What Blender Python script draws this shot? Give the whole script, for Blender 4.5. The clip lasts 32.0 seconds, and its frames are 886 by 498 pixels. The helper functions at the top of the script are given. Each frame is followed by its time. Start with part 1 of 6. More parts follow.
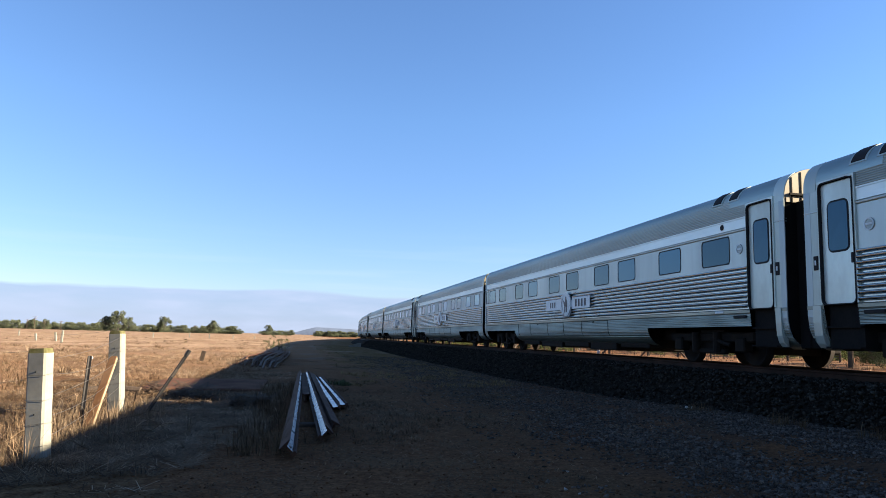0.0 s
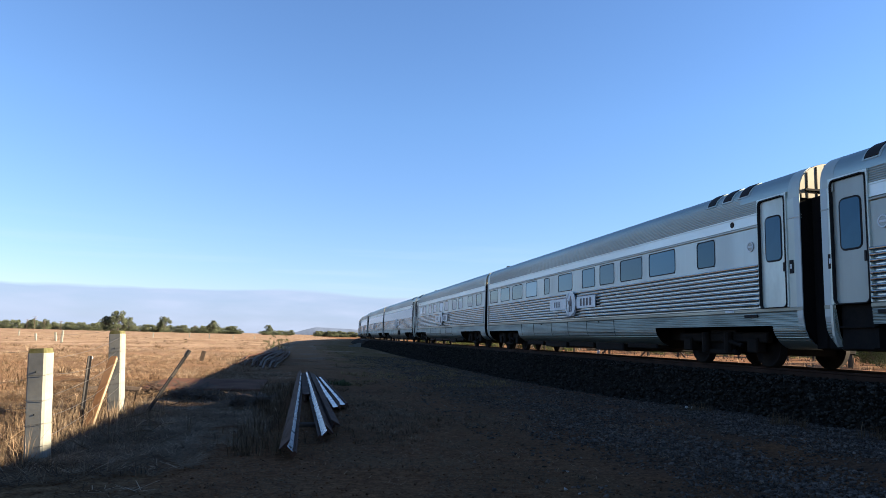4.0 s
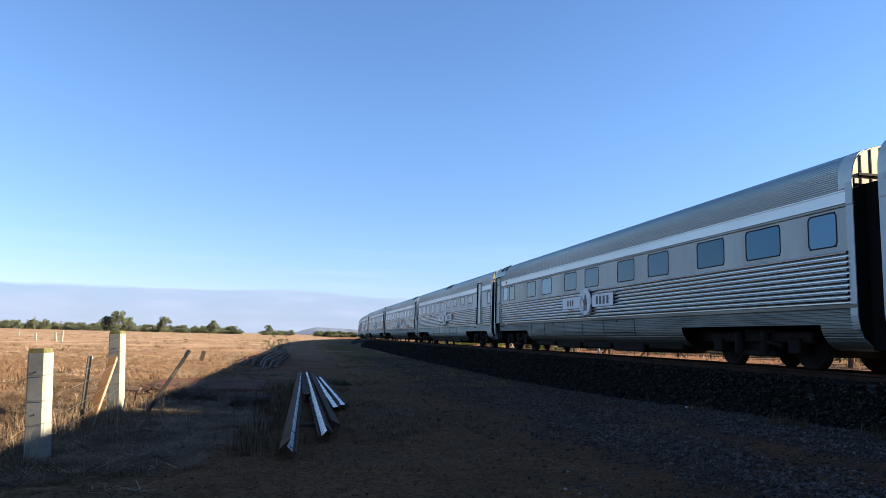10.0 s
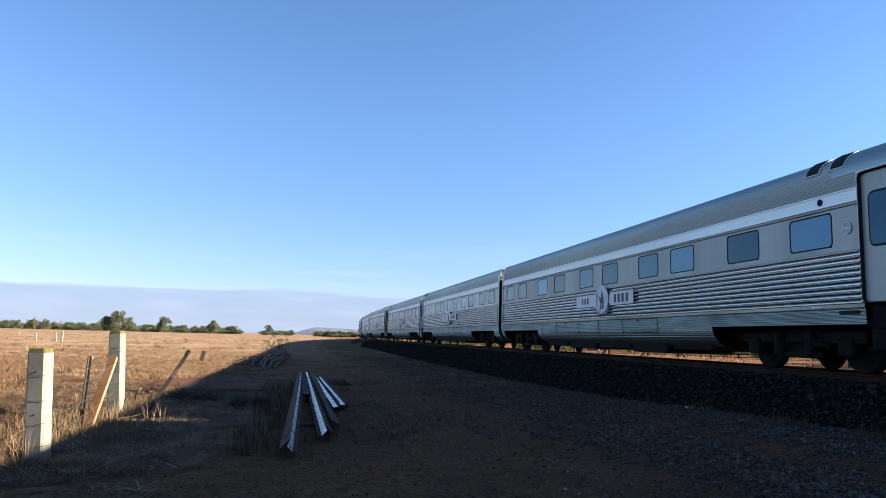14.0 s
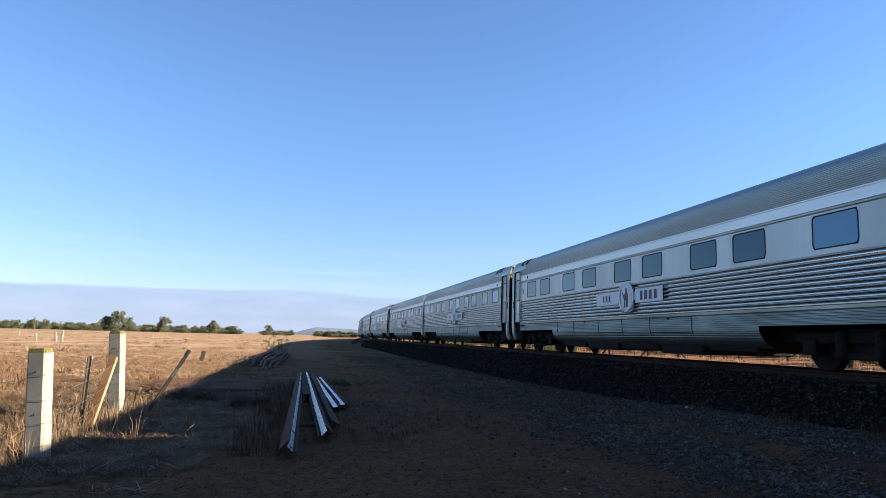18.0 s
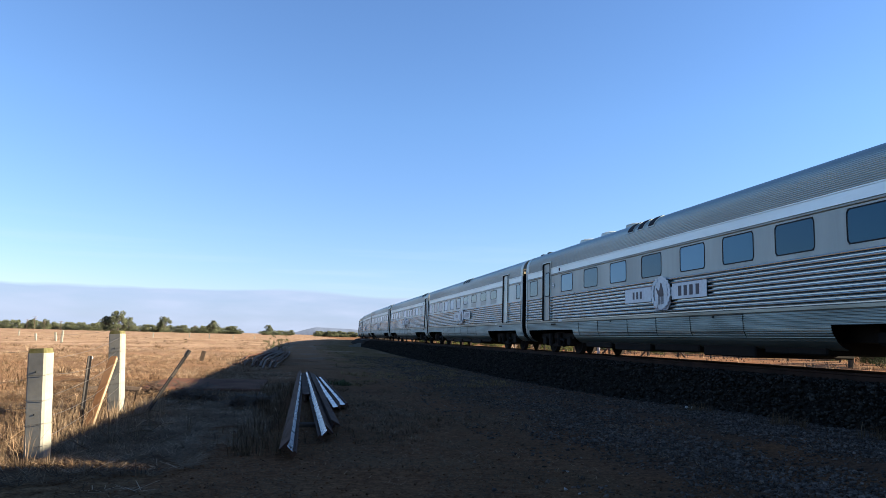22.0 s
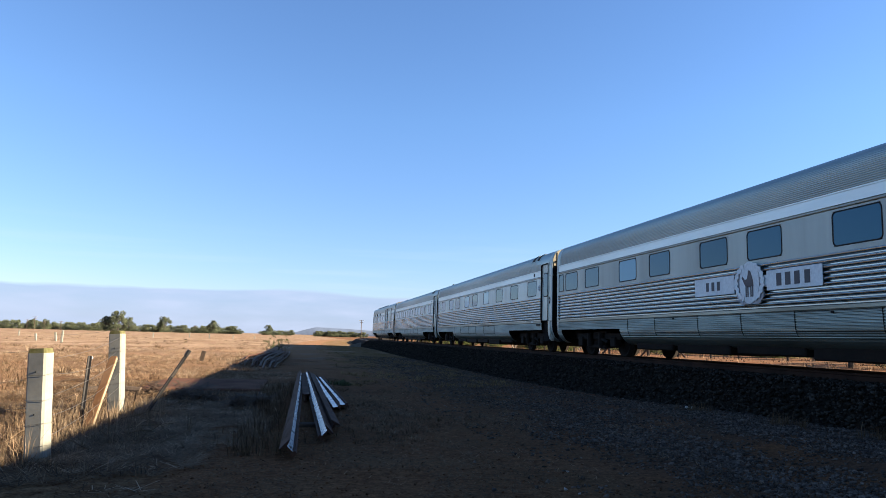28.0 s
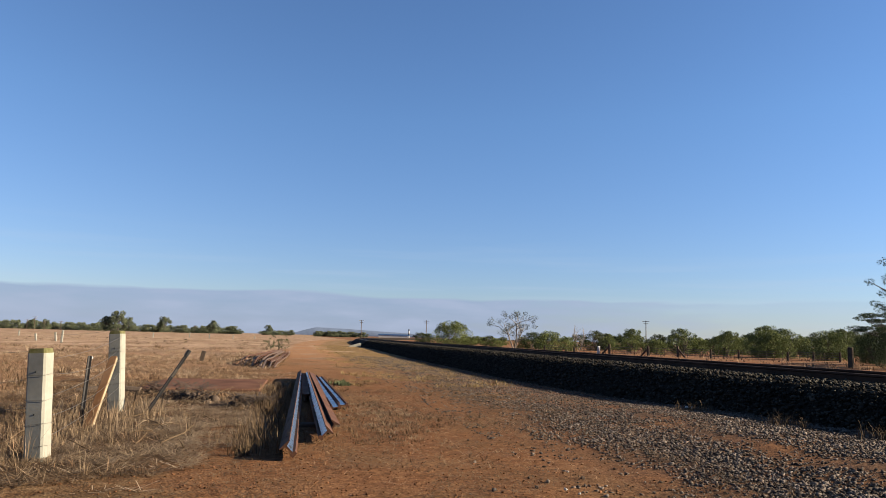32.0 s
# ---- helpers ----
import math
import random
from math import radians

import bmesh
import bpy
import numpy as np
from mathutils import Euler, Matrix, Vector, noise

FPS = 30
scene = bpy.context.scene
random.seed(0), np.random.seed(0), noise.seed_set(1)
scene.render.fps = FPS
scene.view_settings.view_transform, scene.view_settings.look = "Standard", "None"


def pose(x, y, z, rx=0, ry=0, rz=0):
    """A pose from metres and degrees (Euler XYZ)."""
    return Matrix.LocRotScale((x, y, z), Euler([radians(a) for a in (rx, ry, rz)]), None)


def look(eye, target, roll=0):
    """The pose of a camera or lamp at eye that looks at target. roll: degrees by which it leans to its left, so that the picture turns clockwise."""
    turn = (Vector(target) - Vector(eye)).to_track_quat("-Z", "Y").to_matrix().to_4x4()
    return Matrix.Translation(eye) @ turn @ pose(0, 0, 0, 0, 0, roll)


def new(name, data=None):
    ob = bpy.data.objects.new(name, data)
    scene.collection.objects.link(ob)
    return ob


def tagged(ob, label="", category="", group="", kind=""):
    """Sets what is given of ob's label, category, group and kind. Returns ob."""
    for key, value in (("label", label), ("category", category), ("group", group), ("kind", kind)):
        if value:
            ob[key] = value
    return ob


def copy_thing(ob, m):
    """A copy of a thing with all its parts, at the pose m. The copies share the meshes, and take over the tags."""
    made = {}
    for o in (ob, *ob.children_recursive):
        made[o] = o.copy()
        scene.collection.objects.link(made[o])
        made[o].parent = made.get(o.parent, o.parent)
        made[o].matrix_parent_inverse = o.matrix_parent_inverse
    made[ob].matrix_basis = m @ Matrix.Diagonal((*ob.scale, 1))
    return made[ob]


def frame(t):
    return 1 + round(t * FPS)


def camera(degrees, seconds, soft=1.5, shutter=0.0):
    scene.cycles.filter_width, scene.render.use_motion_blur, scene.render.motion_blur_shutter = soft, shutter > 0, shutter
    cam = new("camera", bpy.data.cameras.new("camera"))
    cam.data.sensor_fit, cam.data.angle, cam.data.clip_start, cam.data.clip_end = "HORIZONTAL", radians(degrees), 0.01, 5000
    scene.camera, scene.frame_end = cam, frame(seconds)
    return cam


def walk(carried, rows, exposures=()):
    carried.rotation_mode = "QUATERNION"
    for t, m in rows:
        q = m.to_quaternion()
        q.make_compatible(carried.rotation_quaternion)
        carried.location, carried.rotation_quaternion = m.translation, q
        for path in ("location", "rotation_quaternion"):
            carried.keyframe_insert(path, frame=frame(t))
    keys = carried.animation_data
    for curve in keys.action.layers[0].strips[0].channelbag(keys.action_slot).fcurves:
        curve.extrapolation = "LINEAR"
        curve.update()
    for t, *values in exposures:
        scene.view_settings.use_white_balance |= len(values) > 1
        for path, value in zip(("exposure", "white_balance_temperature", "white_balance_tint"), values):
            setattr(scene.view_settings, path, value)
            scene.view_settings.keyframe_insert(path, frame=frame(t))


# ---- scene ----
EYE = (0.0, 0.0, 1.4)
cam = camera(64.45, 32.0, soft=0.8)
VIEW = look(EYE, (1.8904, 9.7389, 2.6572), 1.489)
walk(cam, [(0.0, VIEW), (32.0, VIEW)],
     exposures=[(0.0, 2.53), (30.9, 2.53), (31.3, 2.40), (31.7, 2.09), (32.0, 1.93)])

# ---- light ----
SUN_TO = Vector((1.0, -0.245, 0.3886)).normalized()
SUN_EL = math.asin(SUN_TO.z)
SUN_AZ = math.atan2(SUN_TO.x, SUN_TO.y)
lamp = bpy.data.lights.new("sun", "SUN")
lamp.energy, lamp.angle, lamp.color = 5.0, radians(0.5), (1.0, 0.85, 0.64)
sun = new("sun", lamp)
sun.matrix_world = look((60, -20, 40), Vector((60, -20, 40)) - SUN_TO)


def build_world():
    w = bpy.data.worlds.new("sky")
    scene.world = w
    w.use_nodes = True
    nt = w.node_tree
    nt.nodes.clear()
    n, li = nt.nodes.new, nt.links.new
    out, bg = n("ShaderNodeOutputWorld"), n("ShaderNodeBackground")
    sky = n("ShaderNodeTexSky")
    sky.sky_type, sky.sun_disc = "NISHITA", False
    sky.sun_elevation, sky.sun_rotation = SUN_EL, SUN_AZ
    sky.air_density, sky.dust_density, sky.ozone_density = 1.0, 0.2, 2.0
    tint = n("ShaderNodeMix")
    tint.data_type, tint.blend_type = "RGBA", "MULTIPLY"
    tint.inputs[0].default_value = 1.0
    li(sky.outputs[0], tint.inputs[6])
    # low bank of grey-violet cloud along the horizon
    tc, sep = n("ShaderNodeTexCoord"), n("ShaderNodeSeparateXYZ")
    li(tc.outputs["Generated"], sep.inputs[0])
    hue, lift = n("ShaderNodeMix"), n("ShaderNodeMapRange")
    hue.data_type = "RGBA"
    hue.inputs[6].default_value, hue.inputs[7].default_value = (0.471, 0.528, 0.742, 1), (0.528, 0.673, 0.876, 1)
    lift.inputs[1].default_value, lift.inputs[2].default_value = 0.02, 0.30
    li(sep.outputs[2], lift.inputs[0])
    li(lift.outputs[0], hue.inputs[0])
    east, warm = n("ShaderNodeMapRange"), n("ShaderNodeMix")
    east.inputs[1].default_value, east.inputs[2].default_value = -1.0, 1.0
    li(sep.outputs[0], east.inputs[0])
    warm.data_type = "RGBA"
    warm.inputs[6].default_value, warm.inputs[7].default_value = (0.99, 0.95, 0.93, 1), (0.99, 1.01, 1.03, 1)
    li(east.outputs[0], warm.inputs[0])
    side = n("ShaderNodeVectorMath")
    side.operation = "MULTIPLY"
    li(hue.outputs[2], side.inputs[0])
    li(warm.outputs[2], side.inputs[1])
    li(side.outputs[0], tint.inputs[7])
    mp = n("ShaderNodeMapping")
    mp.inputs["Scale"].default_value = (3.0, 3.0, 16.0)
    li(tc.outputs["Generated"], mp.inputs[0])
    big, fine = n("ShaderNodeTexNoise"), n("ShaderNodeTexNoise")
    big.inputs["Scale"].default_value, big.inputs["Detail"].default_value = 1.2, 2.0
    fine.inputs["Scale"].default_value, fine.inputs["Detail"].default_value = 3.5, 5.0
    li(mp.outputs[0], big.inputs[0])
    li(mp.outputs[0], fine.inputs[0])

    def m(op, a, b, clamp=False):
        k = n("ShaderNodeMath")
        k.operation, k.use_clamp = op, clamp
        for i, v in enumerate((a, b)):
            if isinstance(v, float):
                k.inputs[i].default_value = v
            else:
                li(v, k.inputs[i])
        return k.outputs[0]
    top = m("ADD", m("MULTIPLY", m("SUBTRACT", big.outputs[0], 0.5), 0.028), 0.057)
    top = m("ADD", top, m("MULTIPLY", m("SUBTRACT", fine.outputs[0], 0.5), 0.010))
    mask = m("MULTIPLY", m("SUBTRACT", top, sep.outputs[2]), 260.0, True)
    mask = m("MULTIPLY", mask, m("ADD", m("MULTIPLY", fine.outputs[0], 0.5), 0.55, True), True)
    # the bank thins out towards the east
    mask = m("MULTIPLY", mask, m("SUBTRACT", 1.0, m("MULTIPLY", m("MULTIPLY", m("SUBTRACT", sep.outputs[0], m("MULTIPLY", fine.outputs[0], 0.5)), 3.0, True), 0.8)), True)
    # thin pale streaks above the bank
    mp2, wisp = n("ShaderNodeMapping"), n("ShaderNodeTexNoise")
    mp2.inputs["Scale"].default_value = (2.2, 2.2, 46.0)
    li(tc.outputs["Generated"], mp2.inputs[0])
    wisp.inputs["Scale"].default_value, wisp.inputs["Detail"].default_value = 1.3, 3.0
    li(mp2.outputs[0], wisp.inputs[0])
    low = m("MULTIPLY", m("SUBTRACT", 0.15, sep.outputs[2]), 12.0, True)
    veil = m("MULTIPLY", m("MULTIPLY", m("SUBTRACT", wisp.outputs[0], 0.50), 4.0, True), m("MULTIPLY", low, 0.32))
    pale = n("ShaderNodeMix")
    pale.data_type = "RGBA"
    pale.inputs[7].default_value = (2.73, 3.30, 4.14, 1)
    li(veil, pale.inputs[0])
    li(tint.outputs[2], pale.inputs[6])
    cl = n("ShaderNodeMix")
    cl.data_type = "RGBA"
    tone = n("ShaderNodeMix")
    tone.data_type = "RGBA"
    tone.inputs[6].default_value, tone.inputs[7].default_value = (1.54, 2.02, 3.05, 1), (2.10, 2.50, 3.44, 1)
    li(m("MULTIPLY", m("SUBTRACT", fine.outputs[0], 0.32), 2.8, True), tone.inputs[0])
    li(tone.outputs[2], cl.inputs[7])
    li(mask, cl.inputs[0])
    li(pale.outputs[2], cl.inputs[6])
    li(cl.outputs[2], bg.inputs[0])
    bg.inputs[1].default_value = 0.05
    li(bg.outputs[0], out.inputs[0])


build_world()


# ---- materials ----
def mat(name, c1, c2=None, rough=0.6, metal=0.0, scale=4.0, fine=60.0, bump=0.0, spec=0.5, island=0.0, objrand=0.0,
        stretch=(1, 1, 1), ior=1.45, dist=0.01, tint=None, var=0.25):
    mt = bpy.data.materials.new(name)
    mt.use_nodes = True
    nt = mt.node_tree
    n, li = nt.nodes.new, nt.links.new
    bs = nt.nodes["Principled BSDF"]
    bs.inputs["Roughness"].default_value, bs.inputs["Metallic"].default_value = rough, metal
    bs.inputs["Specular IOR Level"].default_value, bs.inputs["IOR"].default_value = spec, ior
    c2 = c2 or tuple(0.75 * v for v in c1)
    if tint:
        bs.inputs["Specular Tint"].default_value = (*tint, 1)
    tc, mp = n("ShaderNodeTexCoord"), n("ShaderNodeMapping")
    mp.inputs["Scale"].default_value = stretch
    li(tc.outputs["Object"], mp.inputs[0])
    n1, n2 = n("ShaderNodeTexNoise"), n("ShaderNodeTexNoise")
    n1.inputs["Scale"].default_value, n1.inputs["Detail"].default_value = scale, 4.0
    n2.inputs["Scale"].default_value, n2.inputs["Detail"].default_value = fine, 3.0
    li(mp.outputs[0], n1.inputs[0])
    li(mp.outputs[0], n2.inputs[0])
    ramp = n("ShaderNodeMapRange")
    ramp.inputs[1].default_value, ramp.inputs[2].default_value = 0.35, 0.65
    li(n1.outputs[0], ramp.inputs[0])
    mix = n("ShaderNodeMix")
    mix.data_type = "RGBA"
    mix.inputs[6].default_value, mix.inputs[7].default_value = (*c1, 1), (*c2, 1)
    li(ramp.outputs[0], mix.inputs[0])
    hsv = n("ShaderNodeHueSaturation")
    li(mix.outputs[2], hsv.inputs["Color"])
    val = n("ShaderNodeMapRange")
    val.inputs[3].default_value, val.inputs[4].default_value = 1 - var, 1 + var
    li(n2.outputs[0], val.inputs[0])
    last = val.outputs[0]
    for kind, amount in (("geo", island), ("obj", objrand)):
        if amount:
            src = n("ShaderNodeNewGeometry").outputs["Random Per Island"] if kind == "geo" else n("ShaderNodeObjectInfo").outputs["Random"]
            r = n("ShaderNodeMapRange")
            r.inputs[3].default_value, r.inputs[4].default_value = 1 - amount, 1 + amount
            li(src, r.inputs[0])
            mm = n("ShaderNodeMath")
            mm.operation = "MULTIPLY"
            li(last, mm.inputs[0])
            li(r.outputs[0], mm.inputs[1])
            last = mm.outputs[0]
    li(last, hsv.inputs["Value"])
    li(hsv.outputs[0], bs.inputs["Base Color"])
    rr = n("ShaderNodeMapRange")
    rr.inputs[3].default_value, rr.inputs[4].default_value = max(rough - 0.1, 0.02), min(rough + 0.1, 1)
    if rough > 0.15:
        li(n1.outputs[0], rr.inputs[0])
        li(rr.outputs[0], bs.inputs["Roughness"])
    if bump:
        b = n("ShaderNodeBump")
        b.inputs["Strength"].default_value, b.inputs["Distance"].default_value = bump, dist
        li(n2.outputs[0], b.inputs["Height"])
        li(b.outputs[0], bs.inputs["Normal"])
    return mt


M = dict(
    steel=mat("fluted_stainless_steel", (0.455, 0.515, 0.515), (0.37, 0.42, 0.42), 0.25, 1.0, 0.5, 7, 0.03, stretch=(1, 0.25, 3), var=0.10),
    roof=mat("roof_steel", (0.37, 0.424, 0.38), (0.282, 0.323, 0.291), 0.42, 0.9, 0.4, 6, 0.03, stretch=(1, 0.25, 3), var=0.12),
    skirt=mat("dusty_skirt_steel", (0.304, 0.333, 0.29), (0.176, 0.19, 0.158), 0.42, 0.80, 0.6, 7, 0.04, stretch=(1, 0.5, 4), var=0.18),
    grimy=mat("grimy_skirt_steel", (0.20, 0.20, 0.165), (0.115, 0.112, 0.09), 0.5, 0.70, 0.6, 7, 0.04, stretch=(1, 0.5, 4), var=0.2),
    band_silver=mat("silver_window_band", (0.49, 0.555, 0.52), (0.43, 0.487, 0.456), 0.42, 0.45, 0.7, 5, 0.0, stretch=(1, 2.2, 0.25), var=0.06),
    band_grey=mat("grey_window_band", (0.362, 0.404, 0.364), (0.305, 0.34, 0.305), 0.45, 0.35, 0.7, 5, 0.0, stretch=(1, 2.2, 0.25), var=0.07),
    white=mat("pale_letter_band", (0.82, 0.9, 0.84), (0.745, 0.82, 0.76), 0.40, 0.3, 0.4, 6, 0.0, stretch=(1, 0.5, 4), var=0.06),
    door=mat("brushed_door_steel", (0.599, 0.672, 0.602), (0.475, 0.526, 0.463), 0.42, 0.35, 1.2, 8, stretch=(1, 1, 0.6), var=0.12, objrand=0.12),
    glass=mat("tinted_window_glass", (0.012, 0.022, 0.045), (0.016, 0.028, 0.055), 0.04, 0.0, 0.6, 3, spec=0.5, ior=1.62, tint=(0.32, 0.78, 1.0)),
    blueglass=mat("blue_mirror_glass", (0.012, 0.026, 0.055), (0.016, 0.032, 0.065), 0.05, 0.0, 0.6, 3, spec=0.5, ior=2.6, tint=(0.46, 0.76, 1.0)),
    rubber=mat("black_rubber", (0.014, 0.014, 0.014), (0.022, 0.02, 0.019), 0.7, 0.0, 3, 40, spec=0.2),
    under=mat("black_underframe_iron", (0.0096, 0.0088, 0.008), (0.0192, 0.0152, 0.012), 0.7, 0.0, 2, 20, 0.2, spec=0.06),
    cream=mat("cream_painted_end_wall", (0.317, 0.273, 0.185), (0.255, 0.216, 0.145), 0.55, 0.0, 1.5, 12),
    wheel=mat("wheel_steel", (0.012, 0.010, 0.009), (0.020, 0.016, 0.013), 0.8, 0.0, 3, 20, spec=0.06),
    sign=mat("white_sign_enamel", (0.6, 0.66, 0.66), (0.54, 0.6, 0.6), 0.35, 0.0, 2, 20),
    crest=mat("dark_grey_crest", (0.07, 0.06, 0.065), (0.055, 0.048, 0.05), 0.5, 0.0, 2, 20),
    letter=mat("dark_grey_lettering", (0.035, 0.037, 0.045), (0.05, 0.05, 0.058), 0.5, 0.0, 2, 20),
    leafgrey=mat("grey_wreath_paint", (0.34, 0.35, 0.36), (0.28, 0.28, 0.29), 0.5, 0.0, 2, 20),
    # ballast far darker than the gravel: the bank's shade is put into its colour
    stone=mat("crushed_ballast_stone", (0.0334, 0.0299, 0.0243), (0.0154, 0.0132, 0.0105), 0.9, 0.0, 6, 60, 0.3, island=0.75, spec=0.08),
    gravel=mat("grey_gravel_stone", (0.099, 0.081, 0.068), (0.047, 0.0375, 0.030), 0.9, 0.0, 6, 60, 0.3, island=0.6, spec=0.08),
    clod=mat("red_earth_clod", (0.117, 0.0558, 0.0278), (0.0671, 0.0308, 0.015), 0.95, 0.0, 6, 60, 0.3, island=0.5, spec=0.05),
    # bank near black, with shade on its slope put into the colour
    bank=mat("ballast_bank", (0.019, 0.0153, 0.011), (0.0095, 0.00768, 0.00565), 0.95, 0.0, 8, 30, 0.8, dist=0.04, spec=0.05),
    rail=mat("rusty_rail_steel", (0.0702, 0.0301, 0.016), (0.0381, 0.0171, 0.0101), 0.8, 0.0, 3, 40, 0.2, spec=0.2),
    # running rails: darker copy of the rust, shade on their near side put in
    linerail=mat("shaded_line_rail", (0.041, 0.019, 0.011), (0.022, 0.011, 0.007), 0.8, 0.0, 3, 40, 0.2, spec=0.2),
    railtop=mat("worn_rail_head", (0.201, 0.181, 0.168), (0.147, 0.134, 0.121), 0.35, 0.9, 2, 30),
    # smooth web steel, blue of the reflected sky put into its colour
    web=mat("sky_tinted_rail_web", (0.238, 0.295, 0.382), (0.158, 0.18, 0.223), 0.28, 0.9, 1.5, 30),
    sleeper=mat("concrete_sleeper", (0.153, 0.14, 0.128), (0.106, 0.0933, 0.0849), 0.85, 0.0, 4, 40, 0.2, objrand=0.2),
    straw=mat("dry_straw_grass", (0.201, 0.133, 0.0818), (0.119, 0.0728, 0.0426), 0.85, 0.0, 2, 20, island=0.65, spec=0.08),
    palestraw=mat("bleached_straw", (0.279, 0.216, 0.151), (0.209, 0.148, 0.0947), 0.8, 0.0, 2, 20, island=0.4, spec=0.1),
    greygrass=mat("grey_dead_grass", (0.0986, 0.0678, 0.0399), (0.0519, 0.0327, 0.0185), 0.85, 0.0, 2, 20, island=0.65, spec=0.08),
    yellowgrass=mat("yellow_grass", (0.212, 0.152, 0.0706), (0.155, 0.106, 0.048), 0.85, 0.0, 2, 20, island=0.4, spec=0.08),
    mattedgrass=mat("matted_dead_grass", (0.17, 0.125, 0.082), (0.085, 0.058, 0.035), 0.85, 0.0, 2, 20, island=0.6, spec=0.08),
    greengrass=mat("green_weed", (0.0482, 0.0627, 0.0193), (0.0338, 0.0482, 0.0145), 0.8, 0.0, 2, 20, island=0.4),
    concrete=mat("weathered_white_concrete", (0.204, 0.199, 0.169), (0.16, 0.154, 0.128), 0.85, 0.0, 2.2, 25, 0.06, spec=0.2, var=0.14),
    lichen=mat("lichen_stain", (0.0665, 0.0621, 0.0241), (0.095, 0.0889, 0.0444), 0.95, 0.0, 12, 60, 0.4, spec=0.05),
    wood=mat("weathered_timber", (0.0779, 0.0378, 0.0165), (0.104, 0.0609, 0.0341), 0.85, 0.0, 1.4, 30, 0.3, stretch=(5, 5, 1), spec=0.1),
    darkwood=mat("old_dark_timber", (0.0484, 0.0361, 0.0282), (0.0792, 0.0581, 0.0422), 0.9, 0.0, 3, 40, 0.4, spec=0.1),
    black=mat("black_painted_steel", (0.0134, 0.0134, 0.0147), (0.0268, 0.0235, 0.0201), 0.5, 0.3, 4, 40),
    wire=mat("galvanised_wire", (0.129, 0.118, 0.106), (0.0825, 0.0708, 0.059), 0.5, 0.7, 4, 40),
    slab=mat("red_earth_slab", (0.105, 0.0519, 0.0329), (0.0665, 0.0329, 0.0216), 0.95, 0.0, 1.2, 30, 0.3, spec=0.05),
    white_paint=mat("white_paint", (0.332, 0.327, 0.314), (0.28, 0.276, 0.263), 0.6, 0.0, 2, 20),
    bark=mat("grey_bark", (0.0849, 0.0703, 0.0552), (0.051, 0.0403, 0.0319), 0.9, 0.0, 4, 30, 0.3),
    palebark=mat("pale_gum_bark", (0.178, 0.153, 0.128), (0.119, 0.0977, 0.0804), 0.8, 0.0, 3, 30, 0.2),
    leaf_dark=mat("dark_eucalypt_leaves", (0.044, 0.0616, 0.022), (0.0242, 0.0341, 0.0132), 0.7, 0.0, 0.8, 6, island=0.45, spec=0.08),
    leaf_mid=mat("olive_leaves", (0.0627, 0.0704, 0.028), (0.0325, 0.0392, 0.0157), 0.7, 0.0, 0.8, 6, island=0.45, spec=0.08),
    leaf_grey=mat("grey_gum_leaves", (0.0748, 0.0836, 0.066), (0.0396, 0.0458, 0.037), 0.7, 0.0, 0.8, 6, island=0.45, spec=0.08),
    band_mid=mat("dull_silver_window_band", (0.39, 0.45, 0.44), (0.34, 0.395, 0.385), 0.44, 0.40, 0.7, 5, 0.0, stretch=(1, 2.2, 0.25), var=0.08),
    leaf_bright=mat("bright_green_leaves", (0.116, 0.133, 0.0419), (0.0658, 0.0808, 0.0254), 0.7, 0.0, 0.8, 6, island=0.45, spec=0.08),
    # the air's haze is put into the hill colour as pale blue
    hill=mat("hazed_far_hill", (0.0855, 0.117, 0.184), (0.0697, 0.095, 0.149), 0.95, 0.0, 0.01, 0.05),
    wall=mat("white_shed_wall", (0.319, 0.314, 0.305), (0.276, 0.272, 0.263), 0.7, 0.0, 0.5, 4),
    # step recesses near black: their shade is put into the colour
    shadowhole=mat("shaded_step_well", (0.012, 0.012, 0.012), (0.02, 0.018, 0.016), 0.9, 0.0, 3, 20, spec=0.05),
    end_steel=mat("dull_end_steel", (0.52, 0.585, 0.52), (0.411, 0.461, 0.41), 0.42, 0.4, 0.8, 6, 0.0, stretch=(1, 1, 0.5), var=0.10, objrand=0.18),
    palewood=mat("pale_and_lit_timber", (0.233, 0.187, 0.127), (0.182, 0.143, 0.0915), 0.85, 0.0, 1.4, 30, 0.2, stretch=(5, 5, 1), spec=0.1),
    # far trees' grey-green leaves, distance haze put into the colour
    leaf_far=mat("hazed_far_leaves", (0.0959, 0.107, 0.0623), (0.056, 0.0649, 0.0407), 0.8, 0.0, 0.3, 2, island=0.45, spec=0.05),
    curtain=mat("black_gangway_curtain", (0.008, 0.008, 0.008), (0.012, 0.011, 0.010), 0.9, 0.0, 3, 40, spec=0.05),
    scrap=mat("dark_rusty_scrap", (0.0634, 0.0414, 0.0293), (0.106, 0.0709, 0.0512), 0.6, 0.3, 3, 30, spec=0.2),
)


